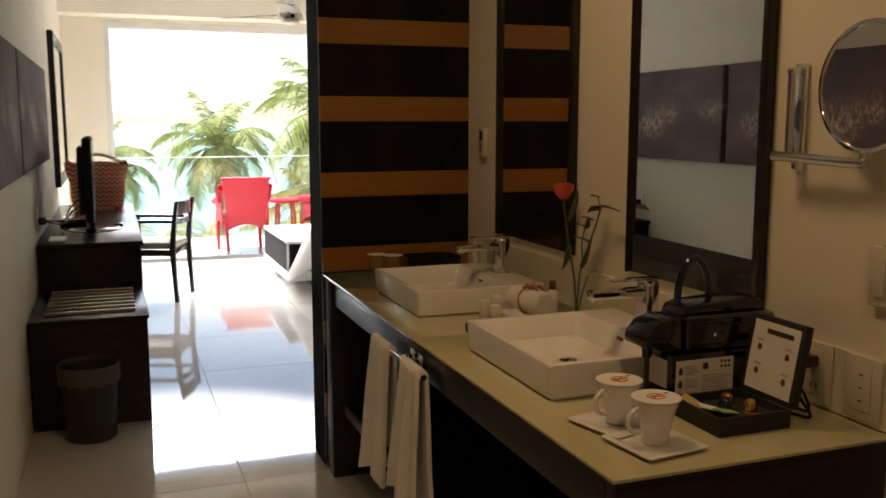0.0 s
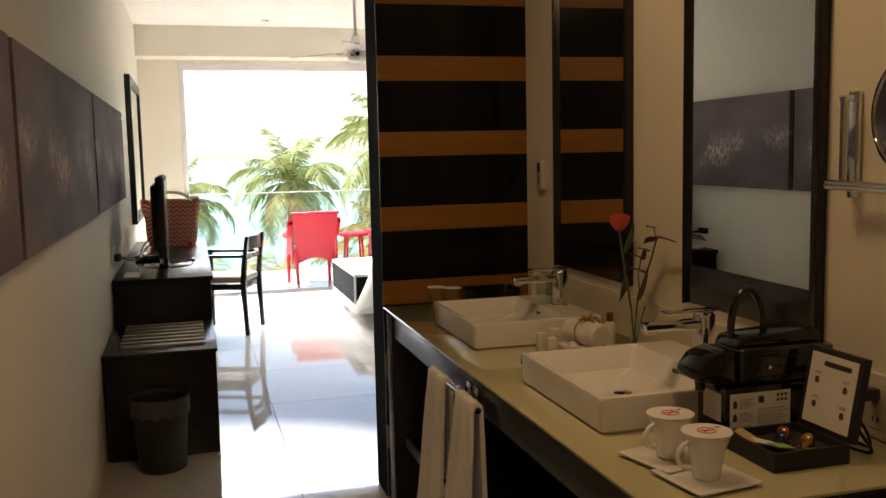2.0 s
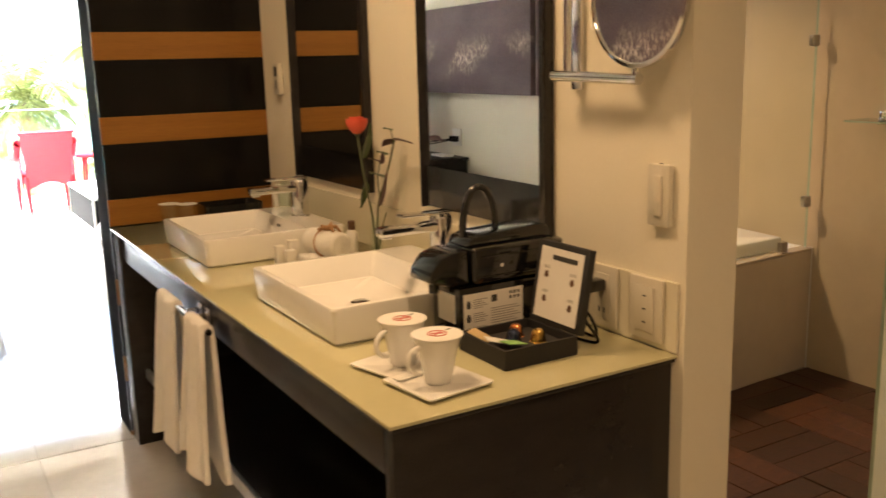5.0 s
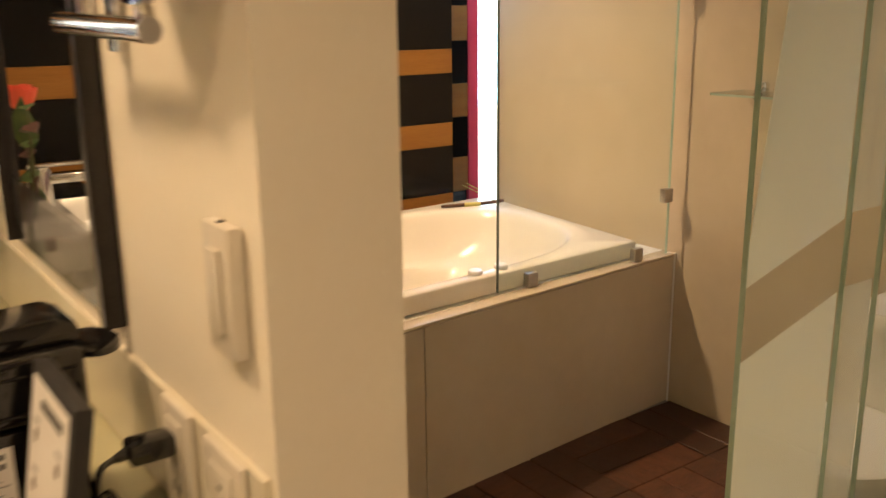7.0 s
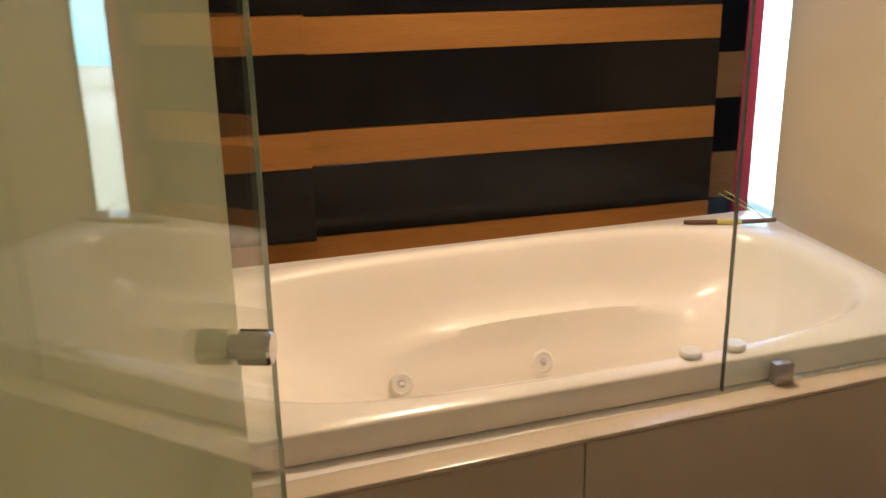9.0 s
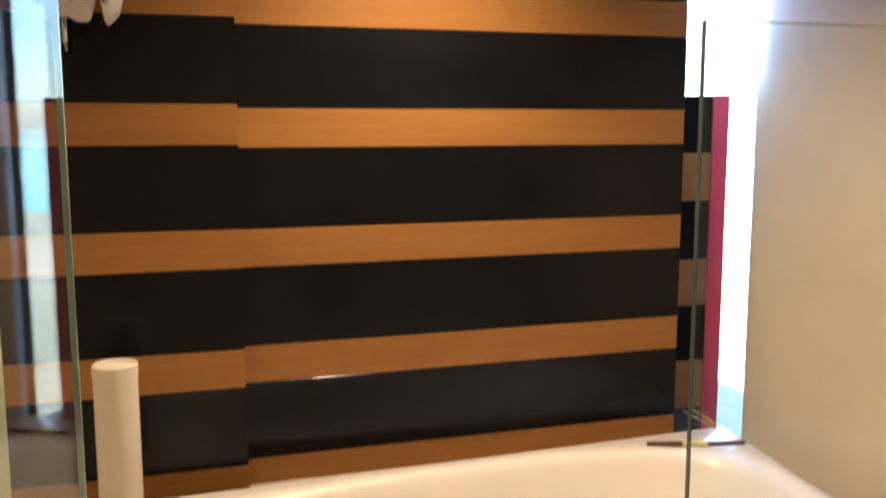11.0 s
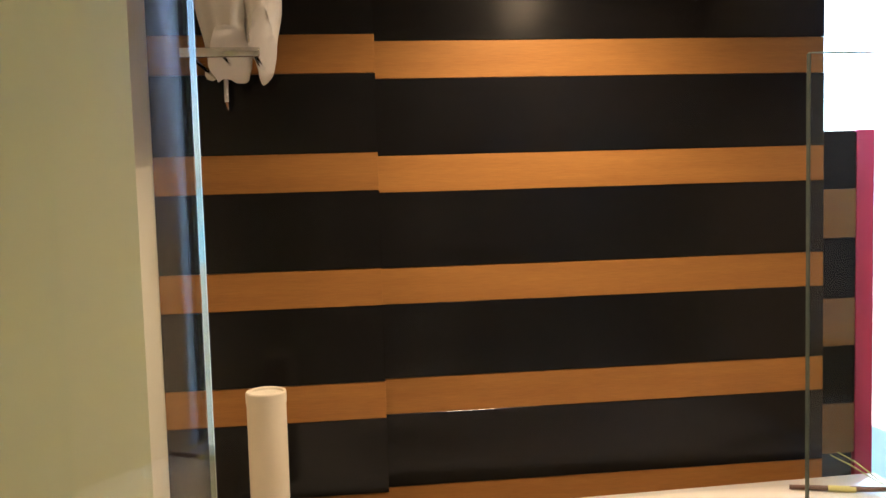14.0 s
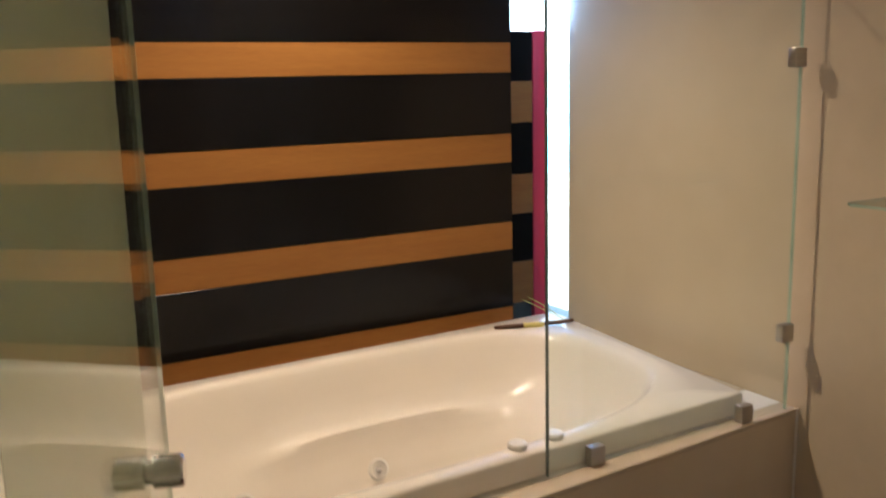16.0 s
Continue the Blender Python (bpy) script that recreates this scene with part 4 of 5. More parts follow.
part("stem", tube([(3.986, 3.955, 1.04), (3.984, 3.96, 1.10), (3.986, 3.945, 1.15)], 0.0022, 8), STEM, vs)
part("stem", tube([(3.992, 3.862, 1.215), (3.990, 3.872, 1.25)], 0.0016, 8), STEM, vs)
part("stem", tube([(3.980, 3.97, 0.87), (3.988, 3.945, 0.96), (3.990, 3.925, 1.0)], 0.0022, 8), STEM, vs)
part("stem", tube(stem, 0.0035, 8), STEM, vs)
part("stem", tube(stem2, 0.0028, 8), STEM, vs)
ros = bmesh.new()
for ring_, n_, r0, hgt in ((0, 3, 0.011, 0.052), (1, 4, 0.021, 0.052), (2, 5, 0.030, 0.046)):
    for j in range(n_):
        a0 = 2 * math.pi * j / n_ + ring_ * 0.6

        def petal(u, v, a0=a0, r0=r0, hgt=hgt, n_=n_, ring_=ring_):
            a = a0 + (u - 0.5) * 2 * math.pi / n_ * 1.35
            flare = r0 * (0.35 + 0.65 * math.sin(min(1, v * 1.25) * math.pi / 2)) + 0.007 * ring_ * max(0, v - 0.7)
            z = 1.232 + hgt * v * (1 - 0.20 * (2 * u - 1) ** 2)
            return (3.972 + flare * math.cos(a), 4.067 + flare * math.sin(a), z)

        sheet(6, 6, petal, 0.0012, bm=ros)
part("bloom", ros, ROSE, vs, "coral-red rose bloom", smooth=70)
part("sepal", lathe([(0.004, 0.0), (0.010, 0.006), (0.012, 0.014), (0.004, 0.016)], (3.972, 4.066, 1.222), 10), STEM, vs)


def leaf(root, tip, width, m_, droop=0.01):
    r, t_ = Vector(root), Vector(tip)
    ax = t_ - r
    side = ax.cross(Vector((0.3, -0.6, 0.7))).normalized()
    up = side.cross(ax).normalized()

    def fn(u, v):
        wv = 1.5 * width * math.sin(math.pi * (0.06 + 0.94 * u) ** 0.8) * (v - 0.5)
        return r + ax * u + side * wv + up * (abs(v - 0.5) * width * 0.35 - droop * u * u)

    part("leaf", sheet(8, 4, fn, 0.0008), m_, vs, smooth=60)


leaf((3.970, 4.020, 1.085), (3.966, 4.040, 1.000), 0.030, ROSELEAF)
leaf((3.970, 4.032, 1.16), (3.985, 3.985, 1.262), 0.036, ROSELEAF)
leaf((3.988, 3.928, 1.105), (3.982, 4.008, 1.122), 0.028, ROSELEAF)
leaf((3.992, 3.858, 1.222), (3.998, 3.752, 1.226), 0.020, REDLEAF)
leaf((3.992, 3.862, 1.220), (3.985, 3.925, 1.206), 0.022, REDLEAF)
leaf((3.990, 3.872, 1.25), (3.986, 3.905, 1.262), 0.020, ROSELEAF)
leaf((3.988, 3.905, 1.175), (3.982, 3.952, 1.190), 0.024, ROSELEAF)
leaf((3.986, 3.945, 1.15), (3.980, 4.005, 1.165), 0.022, REDLEAF)
leaf((3.986, 3.945, 1.15), (3.992, 3.915, 1.185), 0.020, REDLEAF)
leaf((3.985, 3.965, 1.02), (3.990, 3.895, 1.12), 0.030, REDLEAF)

# amenities between the sinks
rt = thing("rolled_towel", (3.825, 4.0, 0.8505), "rolled white face towels tied with a dried starfish", "towel")
part("folded_base", box(3.752, 3.893, 3.928, 4.075, 0.8508, 0.880, 0.011, 3), TOWEL, rt)
part("folded_base", tube([(3.752, 3.935, 0.871), (3.772, 3.985, 0.871), (3.788, 4.03, 0.871)], [0.018, 0.020, 0.018], 16), TOWEL, rt)
RA, RB = Vector((3.800, 4.070, 0.917)), Vector((3.838, 3.922, 0.917))
part("roll", tube([RA.lerp(RB, u) for u in (0.0, 0.04, 0.5, 0.96, 1.0)], [0.032, 0.039, 0.041, 0.039, 0.032], 24), TOWEL, rt)
swirl = [RB + Vector((0.0, -0.001, 0.0)) + Vector((math.cos(a_) * 0.0045 * a_ / 3, 0, math.sin(a_) * 0.0045 * a_ / 3)) for a_ in (0.55 * j_ for j_ in range(2, 37))]
part("swirl_edge", tube(swirl, 0.0016, 6), TOWEL, rt)
mid_ = RA.lerp(RB, 0.55)
part("tie_band", tube([mid_ + Vector((math.cos(a_) * 0.0425, 0.010 * math.sin(a_), math.sin(a_) * 0.0425)) for a_ in (2 * math.pi * j_ / 24 for j_ in range(25))], 0.0042, 6), STARFISH, rt, "twisted brown tie")
st = bmesh.new()
for j in range(5):
    a = 2 * math.pi * j / 5 + 0.9
    c_ = mid_ + Vector((0.004, -0.004, 0.044))
    tube([c_, c_ + Vector((0.022 * math.cos(a), 0.022 * math.sin(a), 0.006)), c_ + Vector((0.042 * math.cos(a), 0.042 * math.sin(a), -0.006 + 0.02 * math.sin(2 * a)))], [0.009, 0.006, 0.002], 8, bm=st)
part("starfish", st, STARFISH, rt, "dried brown starfish")
part("tag", box(3.786, 3.790, 3.918, 3.944, 0.862, 0.884, 0.0008, 1), PAPER, rt, "small white paper tag", smooth=0)
bt = thing("lotion_bottle", (3.93, 4.05, 0.8505), "small cream lotion bottle with a dark cap", "bottle")
part("bottle_body", lathe([(0.016, 0), (0.018, 0.003), (0.018, 0.075), (0.012, 0.084), (0.010, 0.086)], (3.93, 4.05, 0.8508), 20), PLASTIC_W, bt)
part("cap", lathe([(0.0115, 0.0865), (0.0115, 0.112), (0.010, 0.114)], (3.93, 4.05, 0.8508), 20), AMBER, bt)
for i, (x, y, w_, h_) in enumerate(((3.755, 4.105, 0.016, 0.066), (3.712, 4.020, 0.015, 0.054), (3.700, 4.075, 0.014, 0.060))):
    single("soap_box", box(x - w_, x + w_, y - 0.014, y + 0.014, 0.8508, 0.8508 + h_, 0.002), PAPER, "small white boxed toiletry on the vanity top", "toiletry", "boxed toiletries")
single("shoe_shine_pouch", box(3.575, 3.600, 3.885, 3.935, 0.8508, 0.878, 0.004), BLACKMATTE, "small black boxed toiletry on the vanity top", "toiletry")

# glasses, tray and tall tumbler at the far end
for x, y in ((3.60, 4.985), (3.655, 4.935)):
    t = thing("drinking_glass", (x, y, 0.8505), "clear drinking glass with a paper cover", "glass", "covered glasses")
    part("tumbler", lathe([(0.029, 0.0), (0.030, 0.003), (0.033, 0.088), (0.0315, 0.088), (0.0285, 0.008), (0.003, 0.007)], (x, y, 0.8508), 28), GLASS, t)
    part("paper_cover", lathe([(0.003, 0.0885), (0.039, 0.0885), (0.039, 0.0895), (0.003, 0.0895)], (x, y, 0.8508), 28), PAPER, t, "white paper cover", smooth=0)
single("amenity_tray", loft([[(x, y, z) for x, y in rounded(3.71 - e, 3.93 + e, 4.86 - e, 5.02 + e, 0.02)] for e, z in ((-0.006, 0.8508), (0.0, 0.856), (0.002, 0.930), (-0.002, 0.930), (-0.006, 0.905))]), BLACKPLASTIC, "black oblong amenity tray on the vanity top", "tray")
single("tissue_card", prism([(3.955, 0.8508), (4.005, 0.8508), (4.012, 0.99), (3.965, 1.005), (3.945, 0.985)], "y", 4.79, 4.797, 0.001), PAPER, "folded white card standing behind the tap", "card")
single("tall_tumbler", lathe([(0.026, 0.0), (0.028, 0.003), (0.036, 0.16), (0.0345, 0.16), (0.0265, 0.008), (0.003, 0.007)], (3.985, 4.745, 0.8508), 28), GLASS, "tall clear tumbler beside a folded card", "tumbler")

# ---- bath ----
DZ, TZ = 0.574, 0.633
deck = structure("tub_deck", box(XB + 0.002, XR - 0.002, 4.122, 4.160, 0.0, DZ - 0.012, bm=box(XB + 0.002, XR - 0.002, 4.16, 5.106, 0.0, 0.12)), GROUT, "tiled bathtub surround", "tub surround")
for x0, x1 in ((XB + 0.003, 5.098), (5.101, XR - 0.003)):
    part("tile", box(x0, x1, 4.112, 4.1215, 0.003, DZ - 0.013, 0.001, 1), TILE, deck, smooth=0)
part("capping", box(XB + 0.003, XR - 0.003, 4.108, 4.169, DZ - 0.012, DZ, 0.006), TILE, deck)
part("ledge", box(XB + 0.004, XR - 0.004, 4.1695, 4.30, DZ - 0.016, DZ - 0.002), PLASTIC_W, deck, "white sealed ledge behind the tiled edge")
part("capping", box(XB + 0.003, 4.352, 4.301, 5.105, DZ - 0.012, DZ, 0.003), TILE, deck)
part("capping", box(6.05, XR - 0.003, 4.301, 5.105, DZ - 0.012, DZ, 0.003), TILE, deck)
part("capping", box(4.79, XR + 0.02, 5.107, 5.246, DZ - 0.012, DZ, 0.003), TILE, deck)
part("corner_seal", box(XR - 0.011, XR - 0.0012, 4.108, 4.1115, 0.0, DZ, 0.001, 1), PLASTIC_W, deck, "white corner seal", smooth=0)

TX0, TX1, TY0, TY1 = 4.352, 6.172, 4.166, 5.140
tub = thing("bathtub", ((TX0 + TX1) / 2, (TY0 + TY1) / 2, 0.12), "large white acrylic whirlpool bathtub with moulded seats", "bathtub")
CX, CY, AX, AY = 5.262, 4.653, 0.835, 0.422
NS = 36
rim = []
for (xa, ya), (xb, yb) in (((TX0, TY0), (TX1, TY0)), ((TX1, TY0), (TX1, TY1)), ((TX1, TY1), (TX0, TY1)), ((TX0, TY1), (TX0, TY0))):
    for i in range(NS):
        rim.append((xa + (xb - xa) * i / NS, ya + (yb - ya) * i / NS))


def basin_point(x, y, s):
    dx, dy = (x - CX) / (TX1 - TX0) * 2, (y - CY) / (TY1 - TY0) * 2
    n_ = (abs(dx) ** 3.2 + abs(dy) ** 3.2) ** (1 / 3.2)
    return CX + AX * dx / n_ * s, CY + AY * dy / n_ * s, math.atan2(dy / n_, dx / n_)


def smooth01(a, b_, x):
    u = max(0.0, min(1.0, (x - a) / (b_ - a)))
    return u * u * (3 - 2 * u)


rings = [[(x, y, DZ + 0.001) for x, y in rim], [(x, y, TZ - 0.006) for x, y in rim]]
rings.append([(x + 0.005 * (1 if x < CX else -1), y + 0.005 * (1 if y < CY else -1), TZ) for x, y in rim])
for s, z in ((1.05, TZ), (1.02, TZ - 0.002), (1.0, TZ - 0.007), (0.985, TZ - 0.018), (0.965, TZ - 0.042), (0.935, 0.545), (0.90, 0.50), (0.86, 0.455), (0.825, 0.425), (0.79, 0.40), (0.76, 0.38), (0.73, 0.362), (0.70, 0.345), (0.67, 0.325), (0.64, 0.298), (0.61, 0.265), (0.57, 0.235), (0.50, 0.215), (0.36, 0.205), (0.12, 0.2)):
    ring_ = []
    for x, y in rim:
        px, py, a = basin_point(x, y, s)
        # moulded arm ledge along the back, fading to both ends
        along = math.exp(-((px - 5.42) / 0.40) ** 4)
        led = smooth01(0.22, 0.55, math.sin(a)) * along
        zz = z + led * 0.050 * math.exp(-((s - 0.775) / 0.050) ** 2)
        py -= led * 0.022 * math.exp(-((s - 0.80) / 0.05) ** 2)
        # sloping backrests at the ends
        end = smooth01(0.62, 0.95, abs(math.cos(a)))
        zz += end * 0.05 * math.exp(-((s - 0.75) / 0.14) ** 2)
        ring_.append((px, py, min(zz, TZ)))
    rings.append(ring_)
part("shell", loft(rings, cap0=False), ACRYLIC, tub, smooth=60)


def jet(x, y, z, ny, nx=0.0):
    m_ = Matrix.Translation((x, y, z)) @ Vector((nx, ny, 0.35)).to_track_quat("Z", "Y").to_matrix().to_4x4()
    b = lathe([(0.033, 0.0), (0.034, 0.004), (0.026, 0.008), (0.022, 0.006), (0.003, 0.006)], (0, 0, 0), 24)
    bmesh.ops.transform(b, matrix=m_, verts=b.verts[:])
    j = part("jet", b, PLASTIC_W, tub)
    b = lathe([(0.008, 0.006), (0.011, 0.007), (0.009, 0.012), (0.002, 0.011)], (0, 0, 0), 16)
    bmesh.ops.transform(b, matrix=m_, verts=b.verts[:])
    part("nozzle", b, CHROME, j, "chrome nozzle")


jet(5.357, 4.905, 0.330, -1)
jet(4.945, 4.905, 0.330, -1)
jet(4.66, 4.70, 0.345, -0.3, 1)
for x in (5.435, 5.545):
    b = lathe([(0.024, 0.0), (0.025, 0.008), (0.022, 0.013), (0.003, 0.014)], (x, 4.212, TZ + 0.0005), 24)
    part("air_control", b, PLASTIC_W, tub, "white round air control")

# the tub stands a little askew between its walls, and the front of its surround runs at a slant
for ob in tub.children_recursive:
    o = origin(ob)
    for vert in ob.data.vertices:
        q = vert.co + o
        u, v_ = (q.x - TX0) / (TX1 - TX0), (q.y - TY0) / (TY1 - TY0)
        vert.co = Vector((q.x + u * (-0.077 + 0.10 * v_), q.y + (-0.070 + 0.074 * u) * (1 - v_) - (0.075 - 0.070 * u) * v_, q.z)) - o
for ob in [deck] + list(deck.children):
    for vert in ob.data.vertices:
        if vert.co.y < 4.17:
            vert.co.y += 0.010 + 0.068 * (vert.co.x - XR)

# glass screen on the tub's edge
sc = thing("tub_screen", (5.82, 4.125, DZ), "frameless clear glass bath screen with steel clips", "bath screen")
part("pane", box(5.432, 6.205, 4.120, 4.130, DZ + 0.004, 1.70), GLASS, sc).visible_shadow = False
part("pane_edge", box(5.4295, 5.4318, 4.1202, 4.1298, DZ + 0.004, 1.70), DARKEDGE, sc, "grey-green polished glass edge", smooth=0)
part("pane_edge", box(6.2052, 6.2062, 4.1202, 4.1298, DZ + 0.004, 1.70), GREENEDGE, sc, "pale polished glass edge", smooth=0)
part("pane_edge", box(5.432, 6.205, 4.1202, 4.1298, 1.7003, 1.7022), GREENEDGE, sc, smooth=0)
for x in (5.567, 6.052):
    part("clip", box(x - 0.021, x + 0.021, 4.112, 4.138, DZ + 0.001, DZ + 0.048, 0.004), STEEL, sc, "square steel clip")
for z in (0.79, 1.493):
    part("hinge_clip", box(6.172, 6.214, 4.112, 4.138, z - 0.024, z + 0.024, 0.004), STEEL, sc, "square steel clip")

# hinged frosted glass door, standing open into the bath
HL = 0.855
door = thing("door_1", (0, 0, 0), "open frameless glass door with frosted slanting pattern", "door", kind="structure")
leafp = part("leaf", box(0, HL, -0.003, 0.003, 0.012, 2.15), GLASS, door)
leafp.visible_shadow = False
part("glass_edge", box(HL + 0.0002, HL + 0.0022, -0.0029, 0.0029, 0.012, 2.15), GREENEDGE, door, "green polished glass edge", smooth=0)
part("glass_edge", box(-0.0022, -0.0002, -0.0029, 0.0029, 0.012, 2.15), GREENEDGE, door, "green polished glass edge", smooth=0)
part("frosting", prism([(0.30, 0.02), (0.745, 0.02), (0.745, 2.14), (0.265, 2.14)], "y", 0.0034, 0.0046), FILM_LEAF, leafp, "pale green frosted film", smooth=0)
part("frosting", prism([(0.01, 0.02), (0.235, 0.02), (0.185, 1.20), (0.075, 1.40), (0.03, 2.14), (0.01, 2.14)], "y", 0.0034, 0.0046), FILM_LEAF, leafp, "pale green frosted film", smooth=0)
kn = tube([(0.715, -0.041, 1.030), (0.715, -0.038, 1.030), (0.715, -0.008, 1.030), (0.715, -0.007, 1.030)], [0.016, 0.0185, 0.0185, 0.017], 24)
tube([(0.715, 0.007, 1.030), (0.715, 0.008, 1.030), (0.715, 0.038, 1.030), (0.715, 0.041, 1.030)], [0.017, 0.0185, 0.0185, 0.016], 24, bm=kn)
tube([(0.715, -0.0075, 1.030), (0.715, 0.0075, 1.030)], 0.013, 24, bm=kn)
for film in [c_ for c_ in leafp.children if c_.name.startswith("frosting")]:
    film.visible_shadow = False
part("knob", kn, CHROME, door, "polished chrome barrel knob")
for z in (0.30, 1.85):
    part("hinge", box(-0.012, 0.045, -0.012, 0.012, z - 0.045, z + 0.045, 0.003), STEEL, door)
door.matrix_basis = pose(4.236, 2.905, 0, 0, 0, 69.9)

# fixed frosted screen in front of the toilet
fx = thing("glass_partition", (5.6, 2.915, 0), "fixed glass partition with frosted film and slanting clear band", "partition")
g1 = part("pane", box(4.948, 5.238, 2.910, 2.920, 0.0, 2.2), GLASS, fx)
g3 = part("pane", box(5.242, 5.356, 2.911, 2.919, 0.0, 2.2), GLASS, fx)
g2 = part("pane", box(5.360, XR - 0.002, 2.910, 2.920, 0.0, 2.2), GLASS, fx)
for g_ in (g1, g2, g3):
    g_.visible_shadow = False
for x in (4.9456, 5.2392, 5.3572):
    part("pane_edge", box(x, x + 0.002, 2.9102, 2.9198, 0.0, 2.2), GREENEDGE, fx, "green polished glass edge", smooth=0)
part("frosting", prism([(4.952, 0.0), (5.236, 0.0), (5.236, 0.914), (4.952, 0.840)], "y", 2.9205, 2.9217), FILM, g1, "pale frosted film", smooth=0)
part("frosting", prism([(4.952, 0.970), (5.236, 1.051), (5.236, 2.2), (5.13, 2.2)], "y", 2.9205, 2.9217), FILM, g1, "pale frosted film", smooth=0)
part("frosting", prism([(5.246, 0.0), (5.352, 0.0), (5.352, 0.92), (5.246, 0.92)], "y", 2.9195, 2.9207), FILM_THIN, g3, "pale frosted film", smooth=0)
part("frosting", prism([(5.246, 1.06), (5.352, 1.06), (5.352, 2.2), (5.246, 2.2)], "y", 2.9195, 2.9207), FILM_THIN, g3, "pale frosted film", smooth=0)
part("frosting", prism([(5.605, 0.0), (6.245, 0.0), (6.245, 0.81), (5.640, 0.879)], "y", 2.9205, 2.9217), FILM, g2, "pale frosted film", smooth=0)
part("frosting", prism([(5.655, 1.025), (6.245, 0.985), (6.245, 2.2), (5.68, 2.2)], "y", 2.9205, 2.9217), FILM, g2, "pale frosted film", smooth=0)
for film in list(g1.children) + list(g2.children) + list(g3.children):
    film.visible_shadow = False

to = thing("toilet", (5.85, 3.11, 0), "one-piece white ceramic toilet beside the tiled wall", "toilet")
part("cistern", loft([[(x, y, z) for x, y in rounded(5.88 - e, 6.238, 2.955 - e * 0.3, 3.255 + e * 0.3, 0.05)] for e, z in ((0, 0.0), (0, 0.40), (0.01, 0.62), (0.012, 0.66), (0.004, 0.672))]), CERAMIC, to, smooth=50)
part("flush_button", lathe([(0.022, 0), (0.022, 0.005), (0.003, 0.006)], (6.05, 3.105, 0.6725), 20), CHROME, to, "chrome flush button")
part("bowl", lathe([(0.13, 0.0), (0.13, 0.05), (0.15, 0.22), (0.19, 0.36), (0.20, 0.40), (0.17, 0.40), (0.13, 0.30), (0.01, 0.24)], (5.68, 3.105, 0), 32, sx=1.15, sy=0.9), CERAMIC, to, smooth=50)
part("seat", lathe([(0.14, 0.402), (0.205, 0.402), (0.205, 0.422), (0.14, 0.422)], (5.68, 3.105, 0), 32, sx=1.15, sy=0.9), PLASTIC_W, to)

sh = thing("glass_shelf", (6.18, 3.71, 1.16), "small clear glass shelf on a chrome holder", "shelf")
part("shelf_glass", loft([[(x, y, z) for x, y in rounded(6.070, XR - 0.004, 3.55, 3.88, 0.015)] for z in (1.160, 1.167)]), GLASS, sh, "clear glass shelf plate")
part("front_edge", box(6.0675, 6.0695, 3.565, 3.865, 1.1602, 1.1668), GREENEDGE, sh, "green polished glass edge", smooth=0)
part("front_edge", box(6.085, XR - 0.005, 3.8805, 3.882, 1.1602, 1.1668), GREENEDGE, sh, "green polished glass edge", smooth=0)
for y in (3.785,):
    part("holder", lathe([(0.020, 0), (0.022, 0.004), (0.022, 0.022), (0.017, 0.030), (0.003, 0.031)], (6.212, y, 1.1685), 24), CHROME, sh)
    part("holder_arm", tube([(6.175, y, 1.156), (XR - 0.001, y, 1.156)], 0.010), CHROME, sh)

# towel rack on the partition with stacked towels
rk = thing("towel_rack", (4.42, 5.0, 1.83), "chrome hotel towel rack fixed to the striped partition", "towel rack")
for x in (4.36, 4.43, 4.50):
    part("bar", tube([(x, 4.772, 1.806), (x, 5.178, 1.806)], 0.0065), CHROME, rk)
    part("rosette", tube([(x, 5.170, 1.806), (x, 5.1785, 1.806)], 0.018, 20), CHROME, rk)
part("end_bar", box(4.345, 4.515, 4.765, 4.779, 1.794, 1.815, 0.003), CHROME, rk)
part("lower_hook", tube([(4.40, 5.178, 1.79), (4.40, 5.13, 1.79), (4.40, 5.125, 1.73), (4.40, 5.15, 1.715)], 0.007), CHROME, rk)


def bath_towel(cx, cy, hx, hy, z0, z1, seed, label):
    """Towel folded over the rails: a soft bundle with hanging folds and an uneven hem."""
    rnd = random.Random(seed)
    ph = [rnd.uniform(0, 6.28) for _ in range(4)]
    rows, n_ = [], 56
    for k in range(22):
        u = k / 21
        ring_ = []
        for i in range(n_):
            a = 2 * math.pi * i / n_
            c, s_ = math.cos(a), math.sin(a)
            e = 0.62
            fold = 1 + (0.085 * math.sin(5 * a + ph[0] + 1.2 * u) + 0.05 * math.sin(9 * a + ph[1]) + 0.03 * math.sin(14 * a + ph[2])) * (1 - 0.55 * u)
            grow = (0.62 + 0.38 * smooth01(0.0, 0.45, u)) * (1 - 0.42 * smooth01(0.80, 1.0, u) ** 2)
            x = cx + math.copysign(abs(c) ** e, c) * hx * grow * fold
            y = cy + math.copysign(abs(s_) ** e, s_) * hy * (0.9 + 0.1 * grow) * (1 + 0.3 * (fold - 1))
            hem = (1 - u) ** 2 * (0.055 * math.sin(a + 2.2 + ph[3] * 0.1) + 0.018 * math.sin(3 * a + ph[3]))
            ring_.append((x, y, z0 + (z1 - z0) * u + hem))
        rows.append(ring_)
    return single("bath_towel", loft(rows), TOWEL, label, "towel", "bath towels", smooth=80)


bath_towel(4.440, 4.93, 0.068, 0.165, 1.818, 2.13, 4, "thick white bath towel hanging in folds over the chrome rack")
bath_towel(4.512, 4.94, 0.044, 0.16, 1.838, 2.09, 9, "white bath towel tucked beside a thicker one on the rack")

